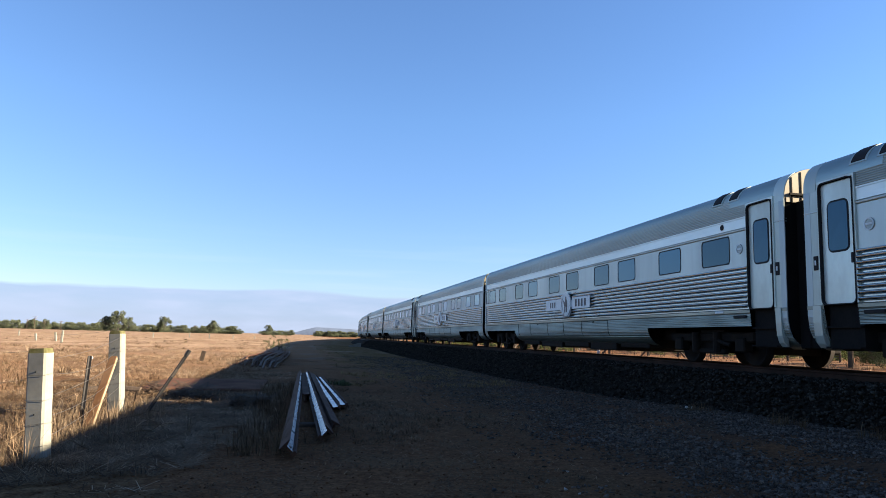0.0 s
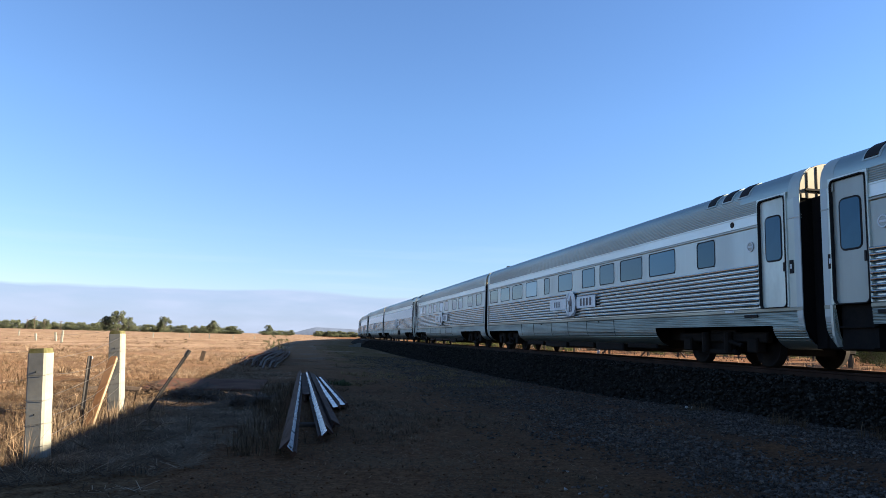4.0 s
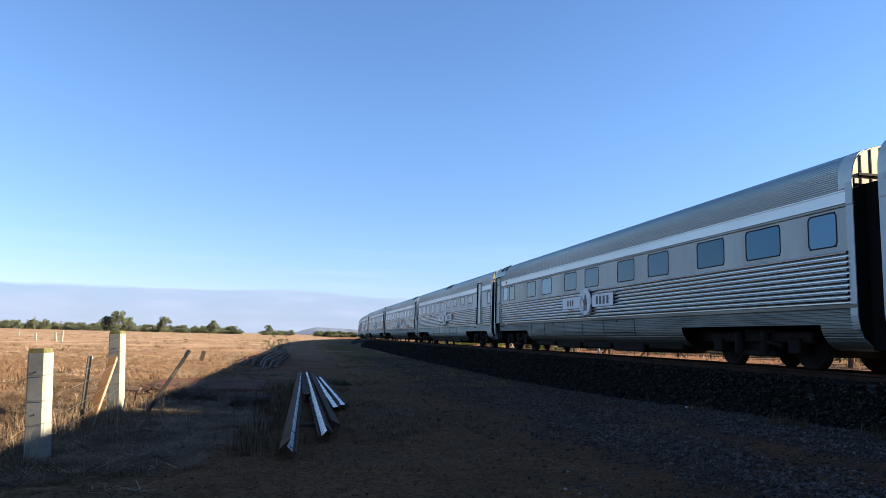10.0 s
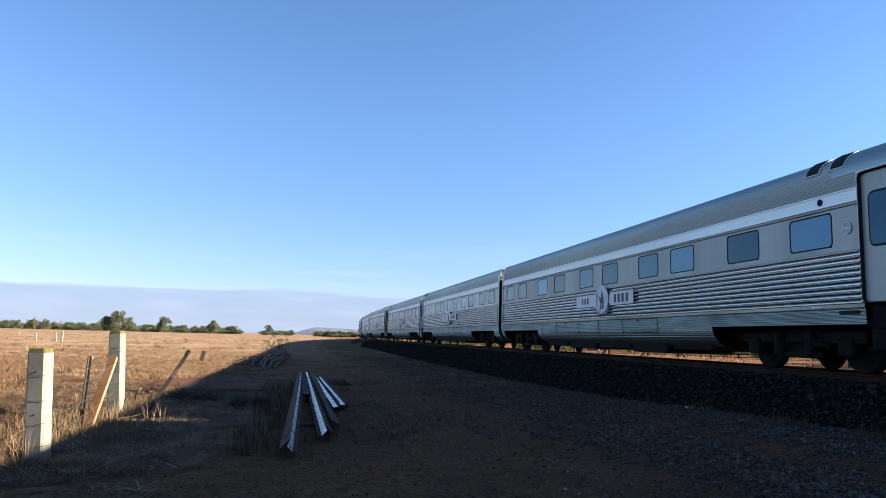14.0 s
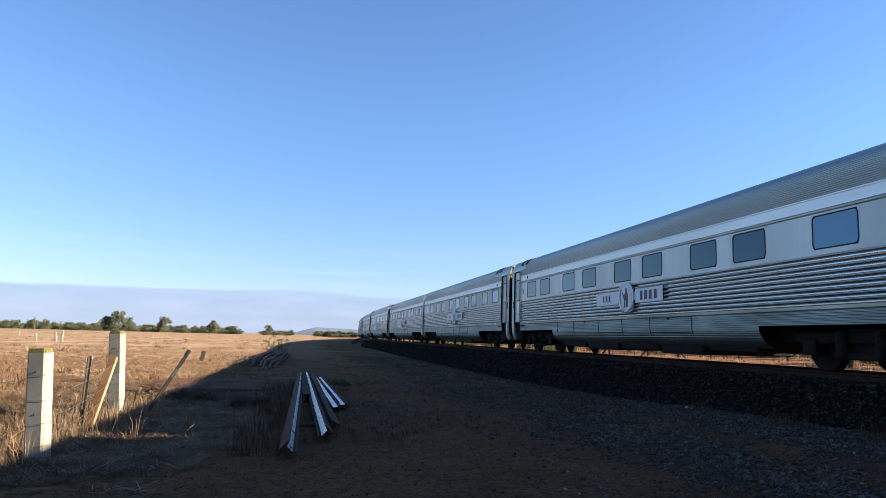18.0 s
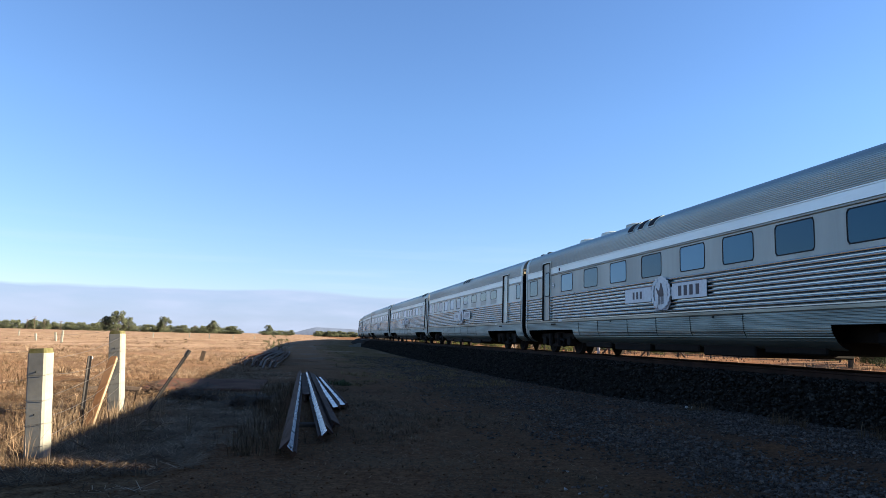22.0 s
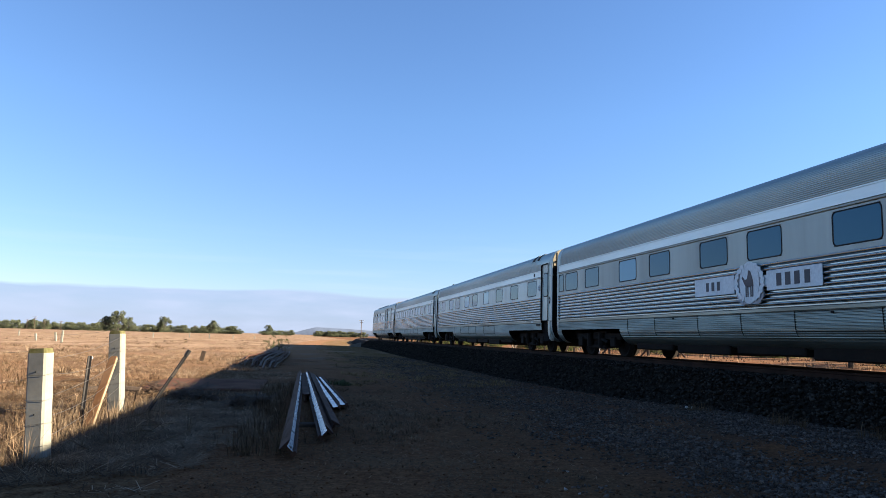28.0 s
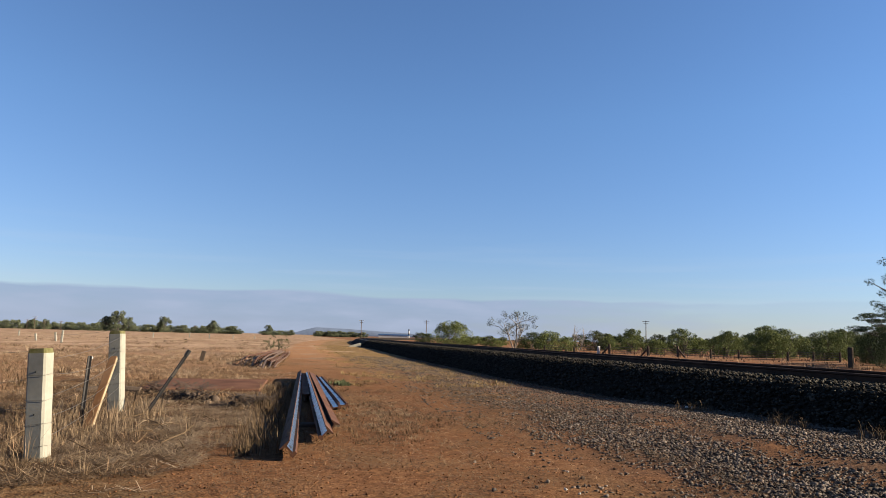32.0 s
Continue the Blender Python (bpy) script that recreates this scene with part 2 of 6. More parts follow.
def varied_glass():
    """Tinted pane; some panes' colours hold a half-drawn or pale blind and brighter sky reflection."""
    mt = M["glass"].copy()
    mt.name = "carriage_window_glass"
    nt = mt.node_tree
    bs = nt.nodes["Principled BSDF"]
    info, ramp = nt.nodes.new("ShaderNodeObjectInfo"), nt.nodes.new("ShaderNodeValToRGB")
    ramp.color_ramp.interpolation = "CONSTANT"
    el = ramp.color_ramp.elements
    # bluer, lighter steps: reflected sky and blinds put into the base colour
    el[0].color, el[1].position, el[1].color = (0.007, 0.020, 0.036, 1), 0.34, (0.016, 0.044, 0.072, 1)
    for at, c in ((0.56, (0.05, 0.12, 0.17)), (0.74, (0.13, 0.25, 0.33)), (0.88, (0.24, 0.37, 0.44))):
        el.new(at).color = (*c, 1)
    nt.links.new(info.outputs["Random"], ramp.inputs[0])
    nt.links.new(ramp.outputs[0], bs.inputs["Base Color"])
    return mt


M["pane"] = varied_glass()


def ground_material():
    mt = bpy.data.materials.new("red_earth_and_dry_grass")
    mt.use_nodes = True
    nt = mt.node_tree
    n, li = nt.nodes.new, nt.links.new
    bs = nt.nodes["Principled BSDF"]
    bs.inputs["Roughness"].default_value, bs.inputs["Specular IOR Level"].default_value = 1.0, 0.03
    tc, sep = n("ShaderNodeTexCoord"), n("ShaderNodeSeparateXYZ")
    li(tc.outputs["Object"], sep.inputs[0])

    def noise_at(scale, detail=5.0, stretch=(1, 1, 1)):
        k, mp = n("ShaderNodeTexNoise"), n("ShaderNodeMapping")
        mp.inputs["Scale"].default_value = stretch
        k.inputs["Scale"].default_value, k.inputs["Detail"].default_value = scale, detail
        li(tc.outputs["Object"], mp.inputs[0])
        li(mp.outputs[0], k.inputs[0])
        return k.outputs[0]

    def m(op, a, b, clamp=False):
        k = n("ShaderNodeMath")
        k.operation, k.use_clamp = op, clamp
        for i, v in enumerate((a, b)):
            if isinstance(v, (float, int)):
                k.inputs[i].default_value = v
            else:
                li(v, k.inputs[i])
        return k.outputs[0]

    def col(a, b, f):
        k = n("ShaderNodeMix")
        k.data_type = "RGBA"
        for i, v in ((6, a), (7, b)):
            if isinstance(v, tuple):
                k.inputs[i].default_value = (*v, 1)
            else:
                li(v, k.inputs[i])
        li(f, k.inputs[0])
        return k.outputs[2]

    big, mid, fine, grain = noise_at(0.12), noise_at(0.7), noise_at(5.0), noise_at(40.0, 4.0)
    wob = m("MULTIPLY", m("SUBTRACT", mid, 0.5), 2.6)
    # the dirt track bends away with the line beyond its straight
    along = m("MULTIPLY", m("MAXIMUM", m("SUBTRACT", sep.outputs[1], 80.0), 0.0), 0.0216)
    x = m("SUBTRACT", m("ADD", sep.outputs[0], wob), m("MULTIPLY", along, along))
    dirt = col((0.1364, 0.06931, 0.03488), (0.09566, 0.04509, 0.02211), m("MULTIPLY", m("SUBTRACT", fine, 0.35), 3.0, True))
    dirt = col(dirt, (0.1546, 0.09193, 0.04899), m("MULTIPLY", m("SUBTRACT", mid, 0.5), 2.5, True))
    # the dark tone is shadow between grass stalks, put into the soil colour
    straw = col((0.06797, 0.03653, 0.01817), (0.1444, 0.09176, 0.04956), m("MULTIPLY", m("SUBTRACT", fine, 0.35), 3.0, True))
    straw = col(straw, (0.1707, 0.08836, 0.04708), m("MULTIPLY", m("SUBTRACT", big, 0.48), 5.0, True))
    gravel = col((0.0611, 0.04115, 0.02983), (0.1111, 0.05274, 0.02651), m("MULTIPLY", m("SUBTRACT", mid, 0.42), 4.0, True))
    yellow = col((0.1591, 0.1087, 0.05159), (0.1303, 0.06754, 0.03521), m("MULTIPLY", m("SUBTRACT", fine, 0.4), 3.0, True))
    # stubble, dark crumbs and pale bits of straw on the bare earth
    crumb = noise_at(26.0, 3.0)
    bits = noise_at(60.0, 2.0, (1, 0.45, 1))
    matted = m("MULTIPLY", m("SUBTRACT", noise_at(1.1, 5.0, (1, 0.6, 1)), 0.50), 6.0, True)
    dirt = col(dirt, (0.1049, 0.06144, 0.03235), m("MULTIPLY", matted, 0.65))
    dirt = col(dirt, (0.069, 0.03612, 0.01824), m("MULTIPLY", m("MULTIPLY", m("SUBTRACT", crumb, 0.58), 9.0, True), m("ADD", m("MULTIPLY", matted, 0.5), 0.35)))
    dirt = col(dirt, (0.2307, 0.1536, 0.08664), m("MULTIPLY", m("MULTIPLY", m("SUBTRACT", bits, 0.63), 12.0, True), 0.6))
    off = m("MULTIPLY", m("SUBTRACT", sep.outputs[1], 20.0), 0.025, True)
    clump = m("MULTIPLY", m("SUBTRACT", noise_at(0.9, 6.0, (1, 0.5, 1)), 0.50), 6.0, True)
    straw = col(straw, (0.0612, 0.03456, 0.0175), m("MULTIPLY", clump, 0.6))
    # straw pales with distance, as tips look at a low angle; put into the colour
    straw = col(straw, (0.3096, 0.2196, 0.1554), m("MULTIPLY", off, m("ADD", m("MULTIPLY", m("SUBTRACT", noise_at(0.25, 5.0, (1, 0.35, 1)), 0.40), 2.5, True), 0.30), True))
    # dirt past 18 m paler: sunlight beyond the train's shade put into its colour
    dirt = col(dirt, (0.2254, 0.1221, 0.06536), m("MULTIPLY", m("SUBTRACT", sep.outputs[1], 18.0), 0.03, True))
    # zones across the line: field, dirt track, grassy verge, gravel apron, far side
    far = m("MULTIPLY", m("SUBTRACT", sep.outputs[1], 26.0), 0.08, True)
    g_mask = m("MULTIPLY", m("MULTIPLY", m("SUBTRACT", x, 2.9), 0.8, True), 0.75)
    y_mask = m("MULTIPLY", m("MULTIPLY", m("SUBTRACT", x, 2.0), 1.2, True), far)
    f_mask = m("MULTIPLY", m("SUBTRACT", -0.9, x), 1.5, True)
    patch = noise_at(0.33, 4.0, (1, 0.55, 1))
    thin = m("MULTIPLY", m("SUBTRACT", sep.outputs[1], 8.0), 0.12, True)
    f_mask = m("MAXIMUM", f_mask, m("MULTIPLY", m("MULTIPLY", m("SUBTRACT", patch, 0.50), 7.0, True), thin))
    o_mask = m("MULTIPLY", m("SUBTRACT", sep.outputs[0], 14.0), 1.0, True)
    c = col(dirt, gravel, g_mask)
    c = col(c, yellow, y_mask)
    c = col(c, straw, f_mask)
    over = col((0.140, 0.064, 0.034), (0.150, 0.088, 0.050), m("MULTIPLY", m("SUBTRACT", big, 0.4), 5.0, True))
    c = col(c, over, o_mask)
    hs = n("ShaderNodeHueSaturation")
    li(c, hs.inputs["Color"])
    li(m("ADD", m("MULTIPLY", m("ADD", grain, m("MULTIPLY", noise_at(14.0, 3.0), 0.9)), 1.5), -0.53), hs.inputs["Value"])
    hs.inputs["Saturation"].default_value = 1.03
    li(hs.outputs[0], bs.inputs["Base Color"])
    b = n("ShaderNodeBump")
    b.inputs["Strength"].default_value, b.inputs["Distance"].default_value = 0.55, 0.05
    li(m("ADD", m("MULTIPLY", grain, 0.5), fine), b.inputs["Height"])
    li(b.outputs[0], bs.inputs["Normal"])
    return mt


# ---- mesh helpers ----
def mesh(name, verts, faces, material, smooth=False):
    me = bpy.data.meshes.new(name)
    me.from_pydata([tuple(v) for v in verts], [], faces)
    if smooth:
        me.polygons.foreach_set("use_smooth", [True] * len(me.polygons))
    me.materials.append(M[material] if isinstance(material, str) else material)
    me.update()
    return me


def hang(name, me, parent, m=None, label=""):
    """Links a mesh as one object under parent, at the pose m in the parent's space."""
    ob = new(name, me)
    ob.parent = parent
    if m is not None:
        ob.matrix_basis = m
    return tagged(ob, label) if label else ob


def box(x0, x1, y0, y1, z0, z1):
    v = [(x, y, z) for z in (z0, z1) for y in (y0, y1) for x in (x0, x1)]
    return v, [(0, 2, 3, 1), (4, 5, 7, 6), (0, 1, 5, 4), (2, 6, 7, 3), (0, 4, 6, 2), (1, 3, 7, 5)]


def join(*shapes):
    V, F = [], []
    for v, f in shapes:
        k = len(V)
        V += list(v)
        F += [tuple(i + k for i in q) for q in f]
    return V, F


def turned(shape, m):
    v, f = shape
    return [m @ Vector(p) for p in v], f


def soft_box(x0, x1, y0, y1, z0, z1, r=0.02):
    """A box with chamfered edges."""
    bm = bmesh.new()
    v, f = box(x0, x1, y0, y1, z0, z1)
    vs = [bm.verts.new(p) for p in v]
    for q in f:
        bm.faces.new([vs[i] for i in q])
    bmesh.ops.bevel(bm, geom=list(bm.edges), offset=r, segments=1, affect="EDGES")
    bm.verts.index_update()
    out = [tuple(p.co) for p in bm.verts], [tuple(p.index for p in q.verts) for q in bm.faces]
    bm.free()
    return out


def tube(points, radii, n=8, cap=True):
    """A tapered round bar through points."""
    V, F = [], []
    pts = [Vector(p) for p in points]
    for i, p in enumerate(pts):
        d = (pts[min(i + 1, len(pts) - 1)] - pts[max(i - 1, 0)]).normalized()
        a = d.orthogonal().normalized()
        b = d.cross(a)
        r = radii[i] if isinstance(radii, (list, tuple)) else radii
        V += [p + r * (math.cos(2 * math.pi * k / n) * a + math.sin(2 * math.pi * k / n) * b) for k in range(n)]
    for i in range(len(pts) - 1):
        F += [(i * n + k, i * n + (k + 1) % n, (i + 1) * n + (k + 1) % n, (i + 1) * n + k) for k in range(n)]
    if cap:
        F += [tuple(range(n - 1, -1, -1)), tuple((len(pts) - 1) * n + k for k in range(n))]
    return V, F


def round_rect(w, h, r, n=5):
    out = []
    for cx, cz, a0 in ((w / 2 - r, h / 2 - r, 0), (-w / 2 + r, h / 2 - r, 90), (-w / 2 + r, -h / 2 + r, 180), (w / 2 - r, -h / 2 + r, 270)):
        out += [(cx + r * math.cos(radians(a0 + 90 * k / (n - 1))), cz + r * math.sin(radians(a0 + 90 * k / (n - 1)))) for k in range(n)]
    return out


def ring(w, h, t, r, depth):
    """A rounded frame standing on the plane x = 0, proud towards -x; w and h are its inner size."""
    inner, outer = round_rect(w, h, r), round_rect(w + 2 * t, h + 2 * t, r + t)
    n = len(inner)
    V = [(x, p[0], p[1]) for x in (0.03, -depth) for loop in (inner, outer) for p in loop]
    F = []
    for k in range(n):
        j = (k + 1) % n
        F += [(2 * n + k, 2 * n + j, 3 * n + j, 3 * n + k), (n + k, 3 * n + k, 3 * n + j, n + j), (k, j, 2 * n + j, 2 * n + k)]
    return V, F


def plate(outline, x0, x1):
    """A flat plate of the given (y, z) outline between x0 and x1."""
    n = len(outline)
    V = [(x, *p) for x in (x0, x1) for p in outline]
    F = [tuple(range(n)), tuple(range(2 * n - 1, n - 1, -1))] + [(k, k + n, (k + 1) % n + n, (k + 1) % n) for k in range(n)]
    return V, F


# ---- the line ----
XC, ZR, Y0, R = 10.68, 0.957, 80.0, 1076.0


def on_track(s, d=0.0):
    """Place and heading of a point s metres along the line, d metres to its far side."""
    if s <= Y0:
        return XC + d, s, 0.0
    a = (s - Y0) / R
    return XC + R - (R - d) * math.cos(a), Y0 + (R - d) * math.sin(a), -a


def sweep(profile, stations, closed=True):
    V, F = [], []
    n = len(profile)
    for s in stations:
        for d, z in profile:
            x, y, _ = on_track(s, d)
            V.append((x, y, z))
    for i in range(len(stations) - 1):
        for k in range(n if closed else n - 1):
            j = (k + 1) % n
            F.append((i * n + k, i * n + j, (i + 1) * n + j, (i + 1) * n + k))
    if closed:
        F += [tuple(range(n - 1, -1, -1)), tuple((len(stations) - 1) * n + k for k in range(n))]
    return V, F


def apron(y):
    """Height to which the gravel is heaped against the bank."""
    steps = ((0, 0.26), (8, 0.24), (10, 0.20), (13, 0.15), (15.5, 0.07), (20.5, -0.02), (32, -0.07), (55, -0.07), (75, 0.0))
    for (a, p), (b, q) in zip(steps, steps[1:]):
        if y <= b:
            return p + (q - p) * (y - a) / (b - a)
    return 0.0


def rise(x, y):
    """Height of the ground: nearly flat, gently uneven away from the track."""
    h = 0.05 * noise.noise((x * 0.25, y * 0.25, 0.3)) + 0.03 * noise.noise((x * 1.1, y * 1.1, 4.0))
    if math.hypot(x, y) < 60:
        h += 0.022 * noise.noise((x * 2.9, y * 2.3, 1.0)) + 0.011 * noise.noise((x * 7.0, y * 6.0, 2.0))
    off = max(0.0, min(1.0, (-1.5 - x) / 4.0)) if x < 8 else max(0.0, min(1.0, (x - 15) / 8))
    h *= 0.35 + 0.65 * off
    h += off * 0.12 * noise.noise((x * 0.07, y * 0.07, 9.0))
    if 3.2 < x < 9.0 and 0 < y < 75:
        k = min(1.0, (x - 3.2) / 3.6)
        h += k * k * (3 - 2 * k) * apron(y)
    far = max(0.0, min(1.0, (math.hypot(x, y) - 150) / 500))
    return h * (1 - far) + (0.25 * far if x < 0 else 0.0)


def build_ground():
    def steps(lo, hi, fine_lo, fine_hi, d, grow):
        out, v, st = [], fine_lo, d
        while v <= fine_hi:
            out.append(v)
            v += d
        while v < hi:
            out.append(v)
            st *= grow
            v += st
        out.append(hi)
        v, st = fine_lo - d, d
        while v > lo:
            out.insert(0, v)
            st *= grow
            v -= st
        out.insert(0, lo)
        return out
    xs = steps(-3500, 3500, -7, 8, 0.11, 1.18)
    ys = steps(-1500, 4300, 4.5, 22, 0.11, 1.09)
    V = [(x, y, rise(x, y)) for y in ys for x in xs]
    w = len(xs)
    F = [(j * w + i, j * w + i + 1, (j + 1) * w + i + 1, (j + 1) * w + i) for j in range(len(ys) - 1) for i in range(w - 1)]
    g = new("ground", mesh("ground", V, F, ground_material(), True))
    tagged(g, "flat red earth with dry straw-coloured grass and gravel", "ground", kind="structure")


build_ground()

STATIONS = [-1000, -400, -90, -30, 0, 20, 40, 60, 80] + [80 + 10 * k for k in range(1, 70)]
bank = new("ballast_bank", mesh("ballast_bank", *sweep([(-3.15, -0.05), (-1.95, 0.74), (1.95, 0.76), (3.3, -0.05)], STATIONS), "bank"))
tagged(bank, "raised bank of dark grey crushed stone ballast", "ballast", kind="structure")

RAIL = [(-0.075, 0), (0.075, 0), (0.075, 0.012), (0.012, 0.032), (0.009, 0.125), (0.036, 0.14), (0.036, 0.168), (0.026, 0.175),
        (-0.026, 0.175), (-0.036, 0.168), (-0.036, 0.14), (-0.009, 0.125), (-0.012, 0.032), (-0.075, 0.012)]
track = tagged(new("railway_track"), "single railway track of rusty steel rails on concrete sleepers", "railway track", kind="structure")
for side in (-0.7525, 0.7525):
    prof = [(side + a, ZR - 0.175 + b) for a, b in RAIL]
    me = mesh("rail", *sweep(prof, STATIONS), "linerail")
    me.materials.append(M["railtop"])
    for p in me.polygons:
        if p.normal.z > 0.95 and p.center.z > ZR - 0.01:
            p.material_index = 1
    hang("rail", me, track)


# ---- the train ----
LEN = 23.8
HALF, CEN = 11.62, -0.25
Z_SKIRT, Z_FLUTE, Z_BAND, Z_WHITE, Z_ROOF = 0.40, 1.22, 2.13, 2.97, 3.21
WALL = 1.5


def fluted(z0, z1, n, depth):
    """Rounded ribs, fuller above than below, with a narrow groove between."""
    out = []
    for i in range(n):
        at = lambda a: z0 + (z1 - z0) * (i + a) / n
        out += [(-WALL + 0.02, at(0.0)), (-WALL + 0.02, at(0.26))]
        for k in range(9):
            t = math.pi * k / 8
            out.append((-WALL - depth * math.sin(t) ** 0.9, at(0.72 - (0.45 if k < 5 else 0.27) * math.cos(t))))
    return out + [(-WALL + 0.02, z1 - 0.001), (-WALL, z1)]


SHOULDER = 3.5     # how square the roof turns over, 2 being an ellipse


def roof_profile(crown=0.825, flutes=True):
    """Quarter roof: fourteen shallow flutes above the cant rail, then a smooth crown."""
    out, turn = [], math.asin(0.72 ** (SHOULDER / 2))
    for k in range(145):
        a = math.asin((0.012 * k) ** (SHOULDER / 2)) if k < 60 else turn + (math.pi / 2 - turn) * (k - 60) / 84
        x, z = -WALL * math.cos(a) ** (2 / SHOULDER), Z_ROOF + crown * math.sin(a) ** (2 / SHOULDER)
        bump = 0.0065 * (0, 0.75, 1, 0.75)[k % 4] if flutes and k < 56 else 0.0
        out.append((x - bump * math.cos(a), z + bump * math.sin(a)))
    out[-1] = (0.0, Z_ROOF + crown)
    return out


SKIRT = [(-1.12, 0.40), (-1.23, 0.445), (-1.31, 0.50), (-1.37, 0.56)]
for i in range(45):
    z = 0.602 + 0.0115 * i
    SKIRT.append((-1.468 - 0.03 * (i / 44) - (0.0, 0.015, 0.013, 0.003)[i % 4] + 1.7 * max(0.0, 0.82 - z) ** 2, z))
SKIRT += [(-1.505, 1.13), (-1.52, 1.14), (-1.52, 1.20), (-1.50, 1.22)]
LOWER = fluted(Z_FLUTE, Z_BAND, 9, 0.05)
BAND = [(-WALL, z) for z in (2.13, 2.225, 2.41, 2.86, 2.893)]
BAND += [(-1.465, 2.895), (-1.465, 2.912), (-1.515, 2.914), (-1.519, 2.93), (-1.515, 2.946), (-1.465, 2.948), (-1.465, 2.965), (-WALL, 2.97)]
WHITE = [(-WALL, 2.97), (-WALL, 3.0), (-WALL, 3.17), (-1.508, 3.18), (-1.508, 3.20), (-WALL, Z_ROOF)]


def strip(profile, holes, mirror=True, extra=0.0):
    """A length of car side: the profile drawn along the car with openings (y0, y1, z0, z1) left out."""
    lo, hi = CEN - HALF, CEN + HALF + extra
    ys = sorted({lo, hi, *[min(hi, max(lo, v)) for h in holes for v in h[:2]]})
    V, F = [], []
    for sgn in ((1, -1) if mirror else (1,)):
        base, n = len(V), len(profile)
        for y in ys:
            V += [(sgn * x, y, z) for x, z in profile]
        for j in range(len(ys) - 1):
            my = (ys[j] + ys[j + 1]) / 2
            for k in range(n - 1):
                mz = (profile[k][1] + profile[k + 1][1]) / 2
                if any(h[0] < my < h[1] and h[2] < mz < h[3] for h in holes):
                    continue
                q = (base + j * n + k, base + (j + 1) * n + k, base + (j + 1) * n + k + 1, base + j * n + k + 1)
                F.append(q if sgn > 0 else q[::-1])
    return V, F


def end_outline(crown=0.825):
    half = [(x, z) for x, z in SKIRT[:1]] + [(-1.5, 0.85)] + [(-1.5, 1.22), (-1.5, 2.2), (-1.5, 3.2)] + [p for p in roof_profile(crown)[3::12]]
    half = [(x * 0.995, z) for x, z in half]
    return half + [(-x, z) for x, z in half[::-1]]


CACHE = {}
SWAP = Matrix(((0, 1, 0, 0), (1, 0, 0, 0), (0, 0, 1, 0), (0, 0, 0, 1)))


def shared(key, make, material, smooth=False):
    if key not in CACHE:
        CACHE[key] = mesh(key if isinstance(key, str) else key[0], *make(), material, smooth)
    return CACHE[key]


def side_pose(y, z, near=True):
    return pose(-WALL, y, z) if near else pose(WALL, y, z, 0, 0, 180)


def add_window(car, y, w, z0=2.225, z1=2.86):
    for near in (True, False):
        fr = hang("window", shared(("window", w, z0, z1), lambda: ring(w - 0.05, z1 - z0 - 0.05, 0.022, 0.075, 0.008), "rubber"), car, side_pose(y, (z0 + z1) / 2, near))
        hang("pane", shared(("pane", w, z0, z1), lambda: plate(round_rect(w - 0.02, z1 - z0 - 0.02, 0.08), 0.001, 0.012), "pane"), fr)


def add_door(car, y, near=True, w=0.80, pane=True, steps=True, bottom=1.22):
    m = side_pose(y, 0, near)
    d = hang("door", shared(("door", w, bottom), lambda: soft_box(0.014, 0.064, -w / 2, w / 2, bottom, 3.40, 0.008), "door"), car, m, "brushed steel entrance door")
    if pane:
        f = hang("door_window", shared("door_window", lambda: ring(0.44, 0.86, 0.04, 0.08, 0.0), "rubber"), d, pose(0.011, 0, 2.60))
        f.name = "door_window"
        hang("door_pane", shared("door_pane", lambda: plate(round_rect(0.45, 0.87, 0.08), 0.0, 0.008), "glass"), d, pose(0.004, 0, 2.60))
    hang("handle", shared("door_handle", lambda: soft_box(-0.03, 0.0, -0.02, 0.02, -0.09, 0.09, 0.006), "black"), d, pose(0.014, -w / 2 + 0.09, 2.0))
    frame_shape = lambda: turned(ring(w - 0.01, 3.41 - bottom, 0.018, 0.09, 0.05), pose(0, 0, (3.41 + bottom) / 2))
    hang("door_frame", shared(("door_frame", w, bottom), frame_shape, "rubber"), car, m)
    hang("frame_lining", shared(("frame_lining", w, bottom), lambda: join(box(-0.032, 0.12, -w / 2 - 0.05, -w / 2 - 0.012, bottom, 3.42), box(-0.032, 0.12, w / 2 + 0.012, w / 2 + 0.05, bottom, 3.42), box(-0.032, 0.12, -w / 2 - 0.05, w / 2 + 0.05, 3.415, 3.46)), "door"), car, m, "steel surround of the door")
    if steps:
        hang("step_well", shared(("step_well", w), lambda: join(box(0.10, 0.5, -w / 2, w / 2, 0.42, 1.215), box(0.0, 0.24, -w / 2, w / 2, 0.44, 0.47), box(0.03, 0.24, -w / 2, w / 2, 0.80, 0.83)), "shadowhole"), car, m)


def roof_patch(y0, y1, k0, k1, lift, crown):
    low = roof_profile(crown, False)[k0:k1 + 1:3]
    pts = [(x - lift * 0.7, z + lift * 0.7) for x, z in low]
    n = len(pts)
    V = [(x, y, z) for y in (y0, y1) for x, z in pts] + [(x, y, z) for y in (y0, y1) for x, z in low]
    F = []
    for i in range(n - 1):
        F += [(i, n + i, n + i + 1, i + 1), (i, i + 1, 2 * n + i + 1, 2 * n + i), (n + i, 3 * n + i, 3 * n + i + 1, n + i + 1)]
    F += [(0, 2 * n, 3 * n, n), (n - 1, 2 * n - 1, 4 * n - 1, 3 * n - 1)]
    return V, F


